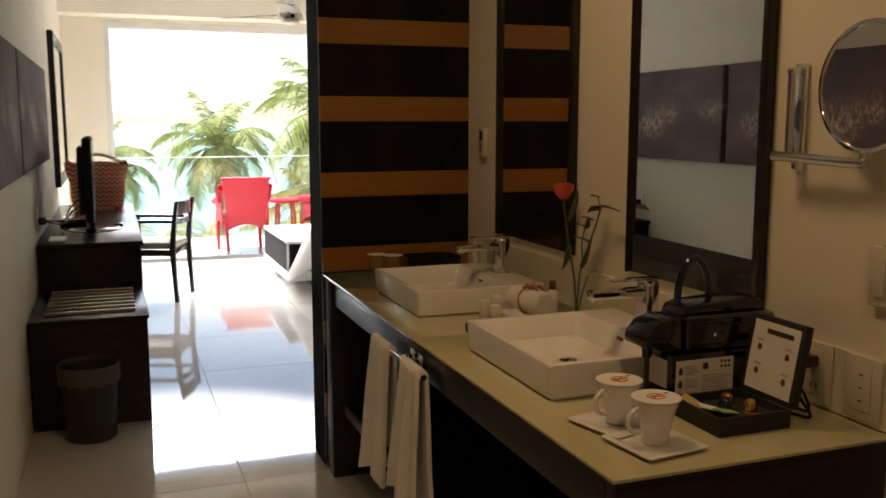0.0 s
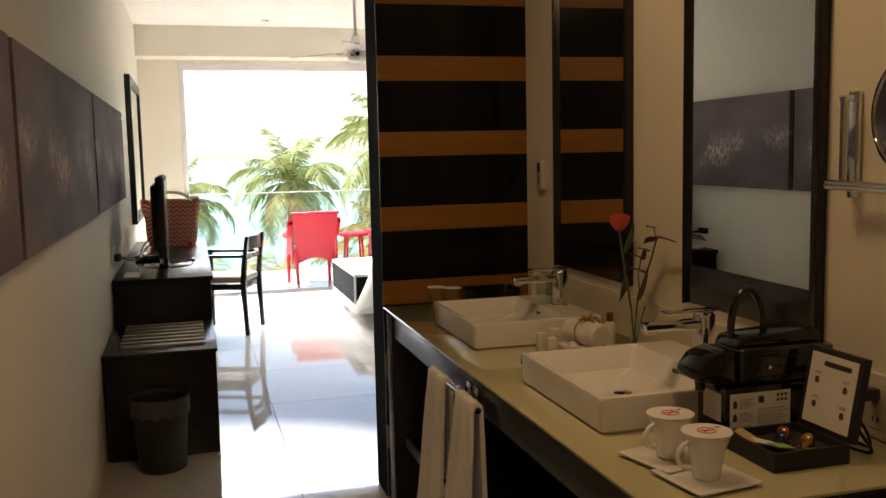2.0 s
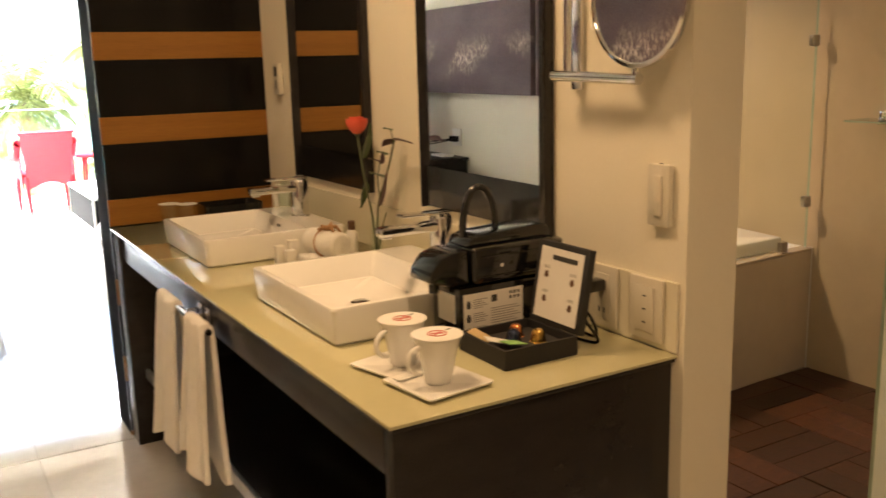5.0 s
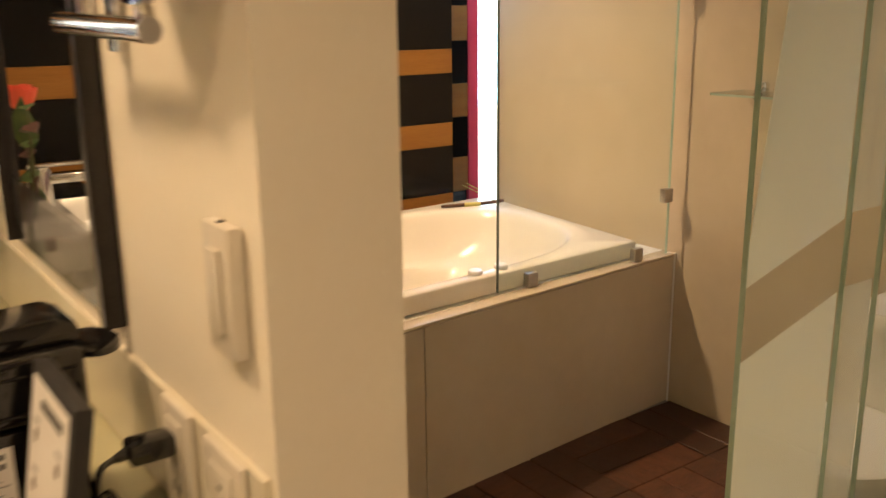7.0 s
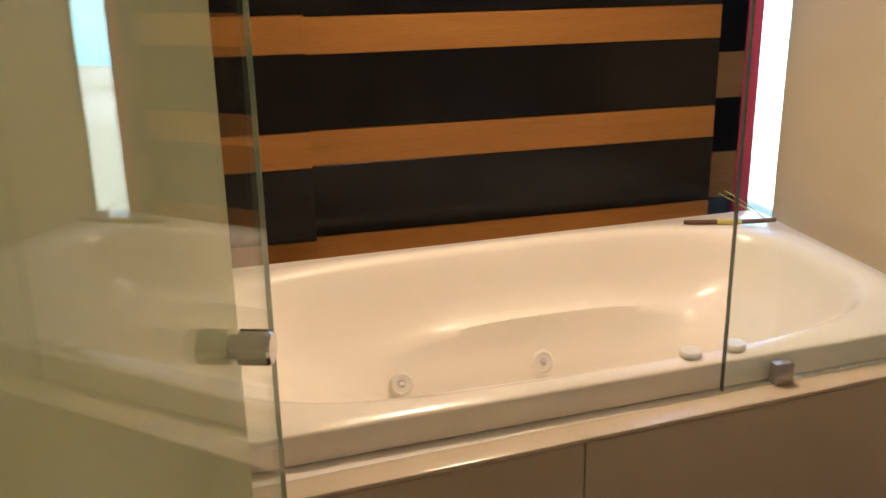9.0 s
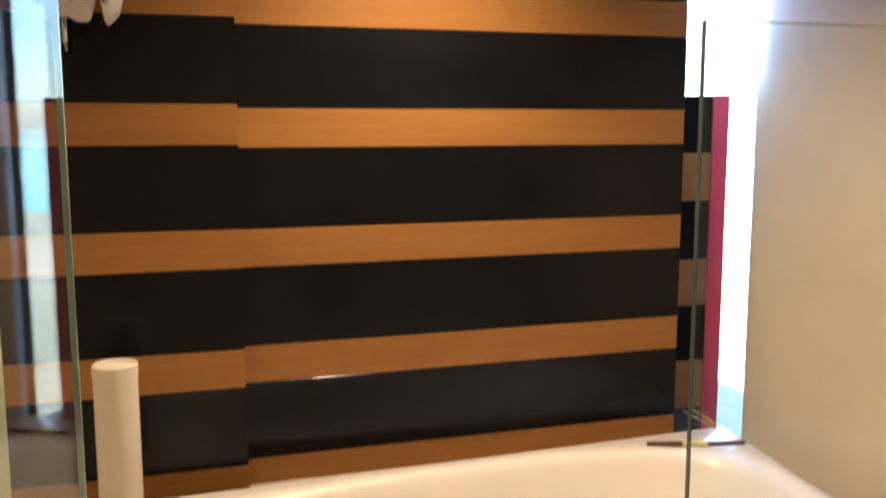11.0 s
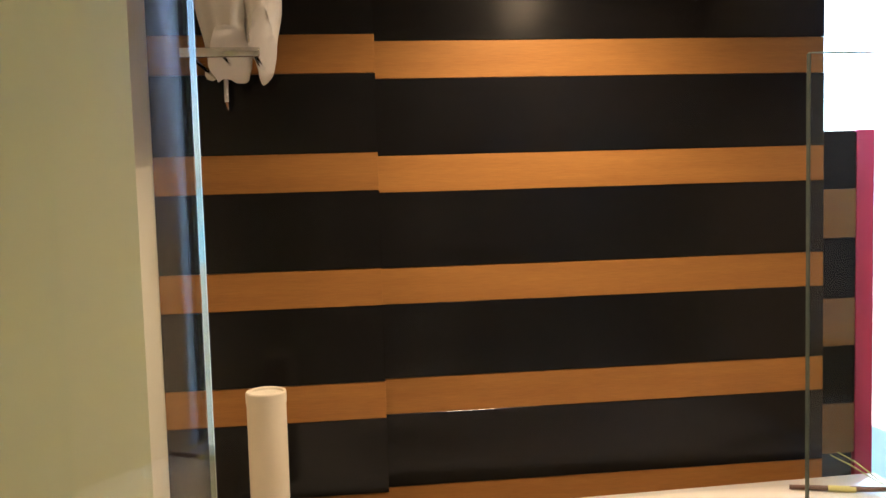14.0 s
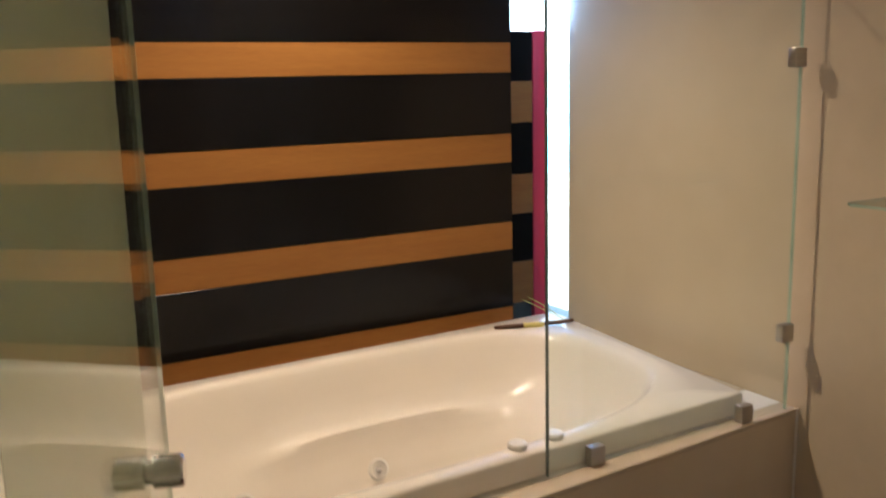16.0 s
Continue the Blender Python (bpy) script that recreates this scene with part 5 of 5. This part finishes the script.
# things on the tub's rim
cy_ = thing("cylinder_holder", (4.482, 4.945, TZ), "tall cream cylindrical bath-salt tube standing on the tub rim", "container")
part("tube_body", lathe([(0.046, 0.0), (0.048, 0.003), (0.048, 0.350), (0.045, 0.353)], (4.482, 4.945, TZ + 0.001), 36), CREAM, cy_)
part("cap", lathe([(0.0495, 0.350), (0.0495, 0.376), (0.047, 0.379), (0.043, 0.377), (0.041, 0.372), (0.003, 0.371)], (4.482, 4.945, TZ + 0.001), 36), CREAM, cy_)
br = thing("bath_brush", (6.03, 5.03, TZ), "brown bamboo back scratcher with a yellow tag on the tub rim", "back scratcher")
A, B = Vector((5.885, 5.046, TZ + 0.008)), Vector((6.146, 4.958, TZ + 0.008))
part("stick", tube([A, A.lerp(B, 0.25), A.lerp(B, 0.75) + Vector((0, 0, 0.002)), B + Vector((0, 0, 0.006))], [0.006, 0.0075, 0.0075, 0.007], 10), AMBER, br)
part("tag", tube([A.lerp(B, 0.36), A.lerp(B, 0.62)], 0.0088, 10), YELLOW, br, "yellow paper tag")
tw = thing("dry_twig", (6.1, 5.06, TZ), "two thin dry reed sticks leaning by the slit", "reed")
part("stalk", tube([(6.145, 5.02, TZ + 0.004), (6.085, 5.08, TZ + 0.045), (6.03, 5.092, TZ + 0.075)], 0.0016, 6), YELLOW, tw)
part("stalk", tube([(6.150, 5.015, TZ + 0.004), (6.105, 5.085, TZ + 0.050), (6.055, 5.096, TZ + 0.080)], 0.0016, 6), YELLOW, tw)

# ---- corridor and bedroom ----


def canvas(y0, y1, z0, z1):
    ob = single("canvas_painting", box(XL + 0.001, XL + 0.038, y0, y1, z0, z1, 0.002), CANVAS, "violet-brown abstract canvas with a pale broken band", "painting", "canvases along the wall", smooth=0, base=(XL, (y0 + y1) / 2, (z0 + z1) / 2 - 0.02))
    return ob


canvas(1.93, 3.92, 1.235, 1.812)
canvas(3.975, 5.965, 1.235, 1.812)
canvas(6.02, 7.945, 1.235, 1.812)

wm = thing("framed_mirror", (XL, 9.8, 0.97), "tall wall mirror in a dark wooden frame", "mirror")
part("backing", box(XL + 0.001, XL + 0.025, 9.05, 10.55, 0.97, 2.17), BLACKMATTE, wm)
part("mirror_glass", box(XL + 0.0255, XL + 0.031, 9.13, 10.47, 1.05, 2.09), MIRROR, wm)
for a in ((9.05, 9.13, 0.97, 2.17), (10.47, 10.55, 0.97, 2.17), (9.13, 10.47, 0.97, 1.05), (9.13, 10.47, 2.09, 2.17)):
    part("frame_rail", box(XL + 0.0255, XL + 0.045, *a, 0.004), WOOD_DARK, wm)

be = thing("luggage_bench", (2.45, 6.43, 0), "espresso wooden luggage bench with slatted top", "bench")
part("body", box(XL + 0.012, 2.722, 6.022, 6.852, 0.0, 0.522, 0.004), WOOD_DARK, be)
part("top", box(XL + 0.006, 2.730, 6.012, 6.855, 0.5225, 0.540, 0.003), WOOD_DARK, be)
for i in range(7):
    y = 6.15 + i * 0.098
    part("slat", box(XL + 0.075, 2.672, y - 0.016, y + 0.016, 0.5402, 0.556, 0.004), STEEL, be, "metal-capped slat")
part("foot_rail", box(XL + 0.02, 2.715, 6.03, 6.845, 0.0, 0.02), BLACKMATTE, be)
dk = thing("desk", (2.45, 8.1, 0), "long espresso wooden desk with a glossy top", "desk")
part("end_panel", box(XL + 0.012, 2.728, 6.858, 6.900, 0.0, 0.775, 0.003), WOOD_DARK, dk)
part("end_panel", box(XL + 0.012, 2.728, 9.36, 9.40, 0.0, 0.775, 0.003), WOOD_DARK, dk)
part("desktop", box(XL + 0.004, 2.742, 6.850, 9.42, 0.776, 0.802, 0.003), WOOD_DARK, dk)
part("modesty_panel", box(XL + 0.012, XL + 0.035, 6.901, 9.359, 0.2, 0.775), WOOD_DARK, dk)
part("drawer_box", box(XL + 0.04, 2.715, 6.902, 7.75, 0.48, 0.774, 0.003), WOOD_DARK, dk)

tv = thing("television", (2.47, 7.56, 0.803), "black flat television on a round glossy foot", "television")
part("screen_case", box(2.430, 2.482, 7.200, 7.940, 0.875, 1.385, 0.016, 4), BLACKMATTE, tv)
part("screen_glass", box(2.4822, 2.4845, 7.225, 7.915, 0.905, 1.360), BLACKGLASS, tv, "dark glossy screen")
part("back_bulge", box(2.398, 2.4296, 7.260, 7.880, 0.92, 1.33, 0.012, 3), BLACKMATTE, tv)
part("neck", box(2.450, 2.478, 7.510, 7.610, 0.815, 0.876, 0.004), BLACKPLASTIC, tv)
part("foot", lathe([(0.14, 0), (0.145, 0.004), (0.13, 0.013), (0.04, 0.016), (0.003, 0.0162)], (2.475, 7.560, 0.8022), 40, sx=1.12, sy=1.45), BLACKPLASTIC, tv)
for i, (x, y, w_, l_, h_, m_, nm, lab, ca) in enumerate(((2.34, 7.86, 0.08, 0.13, 0.045, BLACKPLASTIC, "set_top_box", "black set-top box on the desk", "media box"), (2.62, 7.75, 0.024, 0.085, 0.018, BLACKPLASTIC, "remote_control", "black remote control on the desk", "remote"), (2.28, 7.05, 0.045, 0.09, 0.012, PAPER, "notepad", "white note card on the desk", "notepad"))):
    single(nm, box(x - w_, x + w_, y - l_, y + l_, 0.8024, 0.8024 + h_, 0.004), m_, lab, ca)
sk = thing("wall_socket", (XL, 7.2, 0.86), "white wall socket with plugs and dark cables", "socket")
part("plate", box(XL + 0.001, XL + 0.012, 6.95, 7.07, 0.87, 0.99, 0.003), PLASTIC_W, sk)
for i in range(2):
    part("plug_body", box(XL + 0.012, XL + 0.05, 6.97 + 0.05 * i, 7.0 + 0.05 * i, 0.90, 0.94, 0.005), BLACKPLASTIC, sk)
for s_, e_ in (((XL + 0.05, 6.985, 0.92), (2.42, 7.40, 1.02)), ((XL + 0.05, 7.035, 0.92), (2.42, 7.50, 0.97)), ((XL + 0.05, 7.03, 0.91), (2.34, 7.73, 0.83))):
    s_, e_ = Vector(s_), Vector(e_)
    part("cable", tube([s_.lerp(e_, u) + Vector((0.03 * math.sin(6 * u), 0, -0.09 * math.sin(math.pi * u) * (0.55 if s_.z > 0.915 else 0.2))) for u in (j / 14 for j in range(15))], 0.004, 6), BLACKPLASTIC, sk)

bg = thing("handbag", (2.48, 8.86, 0.803), "brown and tan zigzag woven tote bag on the desk", "bag")


def bagfn(u, v):
    a = 2 * math.pi * u
    wx, wy = 0.175 + 0.05 * v, 0.085 + 0.01 * v
    c, s_ = math.cos(a), math.sin(a)
    e = 0.55
    x = math.copysign(abs(c) ** e, c) * wx
    y = math.copysign(abs(s_) ** e, s_) * wy
    z = 0.803 + 0.36 * v + 0.018 * math.sin(3 * a) * v * v
    return (2.485 + x + 0.006 * math.sin(9 * v + 5 * u), 8.86 + y, z)


part("bag_body", sheet(40, 14, bagfn, 0.006, bm=box(2.32, 2.65, 8.79, 8.93, 0.8035, 0.812)), ZIGZAG, bg, smooth=60)
for dy in (-0.075, 0.075):
    part("strap", tube([(2.485 + 0.15 * math.cos(a), 8.86 + dy + 0.02 * math.sin(a), 1.155 + 0.075 * math.sin(a)) for a in (math.pi * j / 14 for j in range(15))], 0.011, 8), CREAM, bg, "pale leather strap")
part("strap", tube([(2.70, 8.84, 1.13), (2.75, 8.82, 1.15), (2.77, 8.80, 1.11), (2.73, 8.80, 1.06)], 0.010, 8), CREAM, bg, "pale leather strap")
part("charm", lathe([(0.01, 0), (0.025, 0.01), (0.022, 0.035), (0.004, 0.04)], (2.62, 8.75, 0.806), 12), REDWICKER, bg, "red bag charm")
single("key_tag", box(2.66, 2.68, 8.70, 8.735, 0.8024, 0.808, 0.002), GOLD, "small gold-coloured key tag on the desk", "key")

bn = thing("waste_bin", (2.445, 5.86, 0), "round dark waste bin with a grey liner", "waste bin")
part("bucket", lathe([(0.105, 0.0), (0.112, 0.006), (0.132, 0.335), (0.136, 0.340), (0.130, 0.342), (0.107, 0.012), (0.003, 0.011)], (2.445, 5.868, 0.001), 36), BINMAT, bn)
lin = bmesh.new()
sheet(48, 6, lambda u, v: (2.445 + (0.1385 + 0.004 * math.sin(23 * u * 6.28 / 3) * v) * math.cos(2 * math.pi * u), 5.868 + (0.1385 + 0.004 * math.sin(23 * u * 6.28 / 3) * v) * math.sin(2 * math.pi * u), 0.362 - 0.085 * v + 0.008 * math.sin(12 * u * 6.28) * v), 0.002, bm=lin)
part("liner", lin, BINBAG, bn, "grey plastic bin liner", smooth=60)

# desk chair
ch = thing("desk_chair", (0, 0, 0), "espresso wooden armchair with a beige padded seat", "chair")
for y in (-0.235, 0.235):
    lg = loft([[(x, yy, z) for x, yy in ((cx - h, y - 0.018), (cx + h, y - 0.018), (cx + h, y + 0.018), (cx - h, y + 0.018))] for cx, h, z in ((-0.235, 0.016, 0.0), (-0.215, 0.022, 0.40), (-0.215, 0.022, 0.46), (-0.235, 0.018, 0.66), (-0.262, 0.014, 0.835))])
    part("back_leg", lg, WOOD_DARK, ch)
    part("front_leg", box(0.20, 0.238, y - 0.018, y + 0.018, 0.0, 0.655, 0.003), WOOD_DARK, ch)
    part("armrest", box(-0.235, 0.245, y - 0.024, y + 0.024, 0.656, 0.682, 0.006), WOOD_DARK, ch)
    part("seat_rail", box(-0.195, 0.199, y - 0.012, y + 0.012, 0.385, 0.435, 0.003), WOOD_DARK, ch)
for z0, z1, x in ((0.715, 0.830, -0.254), (0.64, 0.685, -0.238)):
    part("back_slat", sheet(12, 2, lambda u, v, z0=z0, z1=z1, x=x: (x - 0.028 * math.sin(math.pi * u), -0.218 + 0.436 * u, z0 + (z1 - z0) * v), 0.018), WOOD_DARK, ch)
part("seat_rail", box(0.205, 0.229, -0.216, 0.216, 0.385, 0.435, 0.003), WOOD_DARK, ch)
part("seat_rail", box(-0.222, -0.198, -0.216, 0.216, 0.385, 0.435, 0.003), WOOD_DARK, ch)
part("seat", box(-0.215, 0.235, -0.213, 0.213, 0.4355, 0.492, 0.020, 3), SEATCLOTH, ch, "beige padded seat")
ch.matrix_basis = pose(2.91, 9.36, 0, 0, 0, 160)

# red wicker balcony chairs and table


def wicker_chair():
    c = thing("wicker_chair", (0, 0, 0), "red woven wicker armchair on the balcony", "chair", "balcony chairs")
    for x in (-0.245, 0.245):
        part("front_leg", tube([(x, 0.25, 0.0), (x, 0.25, 0.42)], [0.018, 0.026], 12), REDWICKER, c)
        bl = part("back_leg", tube([(x * 0.86, -0.275, 0.0), (x * 0.92, -0.245, 0.40)], [0.016, 0.024], 12), REDWICKER, c)
        part("foot_cap", tube([(x * 0.86, -0.2755, 0.0), (x * 0.865, -0.2725, 0.045)], 0.0185, 12), STEEL, bl, "metal foot cap")
        part("arm", sheet(14, 8, lambda u, v, x=x: (x + 0.035 * math.sin(2 * math.pi * v) * (1 if x > 0 else -1) + 0.03 * (1 if x > 0 else -1), -0.24 + 0.50 * u, 0.62 + 0.04 * math.cos(2 * math.pi * v) - 0.05 * u + (0.14 * (0.25 - u) / 0.25 if u < 0.25 else 0)), 0.008), REDWICKER, c)
        part("side_panel", sheet(10, 6, lambda u, v, x=x: (x + 0.02 * (1 if x > 0 else -1), -0.22 + 0.45 * u, 0.28 + 0.32 * v + 0.10 * math.sin(math.pi * u) * (1 - v)), 0.014), REDWICKER, c)

    def back(u, v):
        x = (u - 0.5) * (0.42 + 0.10 * v)
        z0 = 0.27 + 0.07 * math.sin(math.pi * u)
        z1 = 0.855 + 0.012 * math.sin(math.pi * u)
        return (x, -0.235 - 0.075 * v - 0.02 * math.sin(math.pi * u), z0 + (z1 - z0) * v)

    part("backrest", sheet(18, 16, back, 0.022), REDWICKER, c)
    part("back_rim", tube([(x, -0.312 - 0.02 * math.cos(x * 5), 0.862) for x in (-0.275 + 0.055 * j for j in range(11))], 0.016, 10), REDWICKER, c)
    part("seat", box(-0.235, 0.235, -0.225, 0.26, 0.395, 0.435, 0.012), REDWICKER, c)
    part("front_apron", box(-0.24, 0.24, 0.245, 0.262, 0.29, 0.394, 0.004), REDWICKER, c)
    return c


c1 = wicker_chair()
c1.matrix_basis = pose(3.985, 11.95, -0.012, 0, 0, 2)
copy_thing(c1, pose(5.02, 12.0, -0.012, 0, 0, 14))
tbl = thing("side_table", (4.50, 12.05, -0.012), "small round red wicker side table on the balcony", "table")
part("tabletop", lathe([(0.02, 0.0), (0.17, 0.0), (0.182, 0.01), (0.182, 0.028), (0.17, 0.036), (0.003, 0.036)], (4.50, 12.05, 0.535), 40), REDWICKER, tbl)
for j in range(4):
    a = math.pi / 4 + j * math.pi / 2
    part("leg", tube([(4.50 + 0.16 * math.cos(a), 12.05 + 0.16 * math.sin(a), -0.012), (4.50 + 0.12 * math.cos(a), 12.05 + 0.12 * math.sin(a), 0.535)], 0.014, 10), REDWICKER, tbl)
part("lower_shelf", lathe([(0.02, 0), (0.135, 0), (0.135, 0.02), (0.02, 0.02)], (4.50, 12.05, 0.20), 28), REDWICKER, tbl)

# bed end bench and bed
bb = thing("bed_bench", (4.5, 9.780, 0.0), "white-topped low bench with dark open inside", "bench")
part("top", box(3.985, 5.20, 9.150, 10.400, 0.425, 0.452, 0.004), ALU, bb, "glossy white top")
part("bottom", box(3.985, 5.20, 9.150, 10.400, 0.095, 0.175, 0.004), ALU, bb, "white lower board")
part("core", box(3.992, 5.20, 9.175, 10.380, 0.176, 0.424), SCREEN_BLACK, bb)
for y in (9.150, 10.380):
    part("edge_post", box(3.985, 4.002, y, y + 0.018, 0.176, 0.424), STEEL, bb)
part("plinth", box(4.25, 5.15, 9.350, 10.250, 0.0, 0.094), BLACKMATTE, bb)
single("magazine", box(4.22, 4.50, 9.620, 9.830, 0.4525, 0.464, 0.002), PAPER, "white magazine lying on the bench", "magazine")
bd = thing("bed", (5.0, 7.9, 0), "white hotel bed with a sheet draped over its corner", "bed")
part("base", box(4.20, 5.84, 6.95, 8.92, 0.03, 0.27, 0.01), LINEN, bd)
part("mattress", box(4.16, 5.85, 6.92, 8.95, 0.271, 0.56, 0.05, 4), LINEN, bd)


def drape(u, v):
    y = 8.45 + 0.57 * u
    lo = 0.14 + 0.34 * abs(u - 0.80) ** 0.9
    z = 0.578 + (lo - 0.578) * v
    flare = math.exp(-((u - 0.82) / 0.28) ** 2)
    return (4.146 - 0.20 * v * flare + 0.018 * math.sin(9 * u + 2 * v) * v, y, z)


part("draped_sheet", sheet(20, 14, drape, 0.006), LINEN, bd, "hanging corner of white sheet", smooth=80)
part("cover", sheet(16, 16, lambda u, v: (4.15 + 1.69 * u, 6.95 + 2.14 * v, 0.566 + 0.006 * math.sin(8 * u) * math.sin(7 * v)), 0.012), LINEN, bd, smooth=80)
part("blanket", sheet(20, 8, lambda u, v: (4.14 - 0.012 * math.sin(30 * u), 8.20 + 0.34 * u, 0.575 - 0.40 * v), 0.01), CREAM, bd, "pale folded blanket", smooth=80)

# ceiling fan and recessed spot
FX, FY, FZ = 3.995, 8.8, 2.300
fn_ = thing("ceiling_fan", (FX, FY, HC), "chrome ceiling fan with narrow dark-edged pale blades", "ceiling fan")
part("canopy", lathe([(0.075, 0.0), (0.075, -0.02), (0.05, -0.05), (0.02, -0.055)], (FX, FY, HC), 28), CHROME, fn_)
part("rod", tube([(FX, FY, HC - 0.05), (FX, FY, FZ + 0.12)], 0.013), CHROME, fn_)
part("yoke", lathe([(0.014, 0.16), (0.035, 0.135), (0.045, 0.10), (0.02, 0.095)], (FX, FY, FZ), 24), CHROME, fn_)
part("motor", lathe([(0.03, 0.105), (0.075, 0.085), (0.095, 0.05), (0.098, 0.005), (0.09, -0.012), (0.003, -0.013)], (FX, FY, FZ), 36), CHROME, fn_)
part("light_bowl", lathe([(0.088, -0.014), (0.078, -0.034), (0.05, -0.050), (0.003, -0.056)], (FX, FY, FZ), 28), PLASTIC_W, fn_, "white light bowl")
for j in range(3):
    m_ = Matrix.Translation((FX, FY, FZ + 0.03)) @ Matrix.Rotation(radians(135 + 120 * j), 4, "Z") @ Matrix.Rotation(radians(-9), 4, "X")
    b = loft([[(x, -w_, -0.003), (x, w_, -0.003), (x, w_, 0.003), (x, -w_, 0.003)] for x, w_ in ((0.13, 0.035), (0.2, 0.055), (0.5, 0.062), (0.62, 0.058), (0.66, 0.03))])
    bmesh.ops.transform(b, matrix=m_, verts=b.verts[:])
    bl = part("blade", b, STEEL, fn_)
    b = box(0.08, 0.19, -0.012, 0.012, -0.009, -0.0035, 0.002)
    bmesh.ops.transform(b, matrix=m_, verts=b.verts[:])
    part("blade_iron", b, CHROME, bl)
# the ring at 3.35, 1.6 is added to go with the entry fill
for nm, x, y, z in (("ceiling_spot", 3.43, 10.5, HC), ("ceiling_spot", 3.22, 3.40, HC), ("ceiling_spot", 3.35, 1.6, HC), ("ceiling_spot", 5.25, 4.86, HB), ("ceiling_spot", 5.60, 3.36, HB)):
    s_ = thing(nm, (x, y, z), "small round recessed ceiling spot", "spotlight", "recessed spots")
    part("ring", lathe([(0.052, 0.0), (0.052, -0.006), (0.040, -0.008), (0.036, 0.0)], (x, y, z - 0.0005), 28), CHROME, s_)

# ---- floor and wall pieces ----


def piece_mesh(name, sx_, sy_, sz_, bev, material):
    return finish(box(0, sx_, 0, sy_, 0, sz_, bev, 1), name, material, 0)


def piece(name, me, loc, parent, rot=0.0):
    ob = new(name, me)
    ob.parent = parent
    ob.matrix_basis = Matrix.Translation(Vector(loc) - origin(parent)) @ Matrix.Rotation(rot, 4, "Z")
    return ob


T = 0.88
tile_me = piece_mesh("floor_tile", T - 0.003, T - 0.003, 0.0045, 0.0008, FLOOR)
for i in range(-2, 5):
    for j in range(-8, 7):
        x, y = 3.05 + i * T, 5.955 + j * T
        if x > 6.25 or x + T < 2.2 or y + T < -0.55 or y > 11.38 or (x > 5.85 and y > 5.3) or (x + T > 4.45 and 2.0 < y < 4.9 and x > 4.0):
            continue
        piece("tile", tile_me, (x, y, -0.0045), floor)
plank_bed = structure("bath_floor", box(XB + 0.002, XR - 0.001, 2.765, 4.111, -0.0035, 0.001), PLANKGROUT, "dark wood-look plank tiles in a basket weave", "floor")
PL, PW = 0.36, 0.12
plank_me = piece_mesh("plank_tile", PL - 0.004, PW - 0.004, 0.006, 0.0015, PLANK)
short_me = piece_mesh("plank_tile_cut", 0.20, PW - 0.004, 0.006, 0.0015, PLANK)
for a in range(0, 6):
    for b_ in range(0, 4):
        x0, y0 = XB + 0.006 + a * PL, 4.106 - (b_ + 1) * PL
        for c_ in range(3):
            jz = random.uniform(-0.0008, 0.0008)
            if (a + b_) % 2 == 0:
                xx, yy = x0, y0 + c_ * PW
                if yy > 2.765 and xx + PL < XR:
                    piece("plank", plank_me, (xx, yy, 0.0012 + jz), plank_bed)
                elif yy > 2.765 and xx + 0.2 < XR:
                    piece("plank", short_me, (xx, yy, 0.0012 + jz), plank_bed)
            else:
                xx, yy = x0 + (c_ + 1) * PW, y0
                if yy > 2.765 and xx < XR:
                    piece("plank", plank_me, (xx, yy, 0.0012 + jz), plank_bed, math.pi / 2)
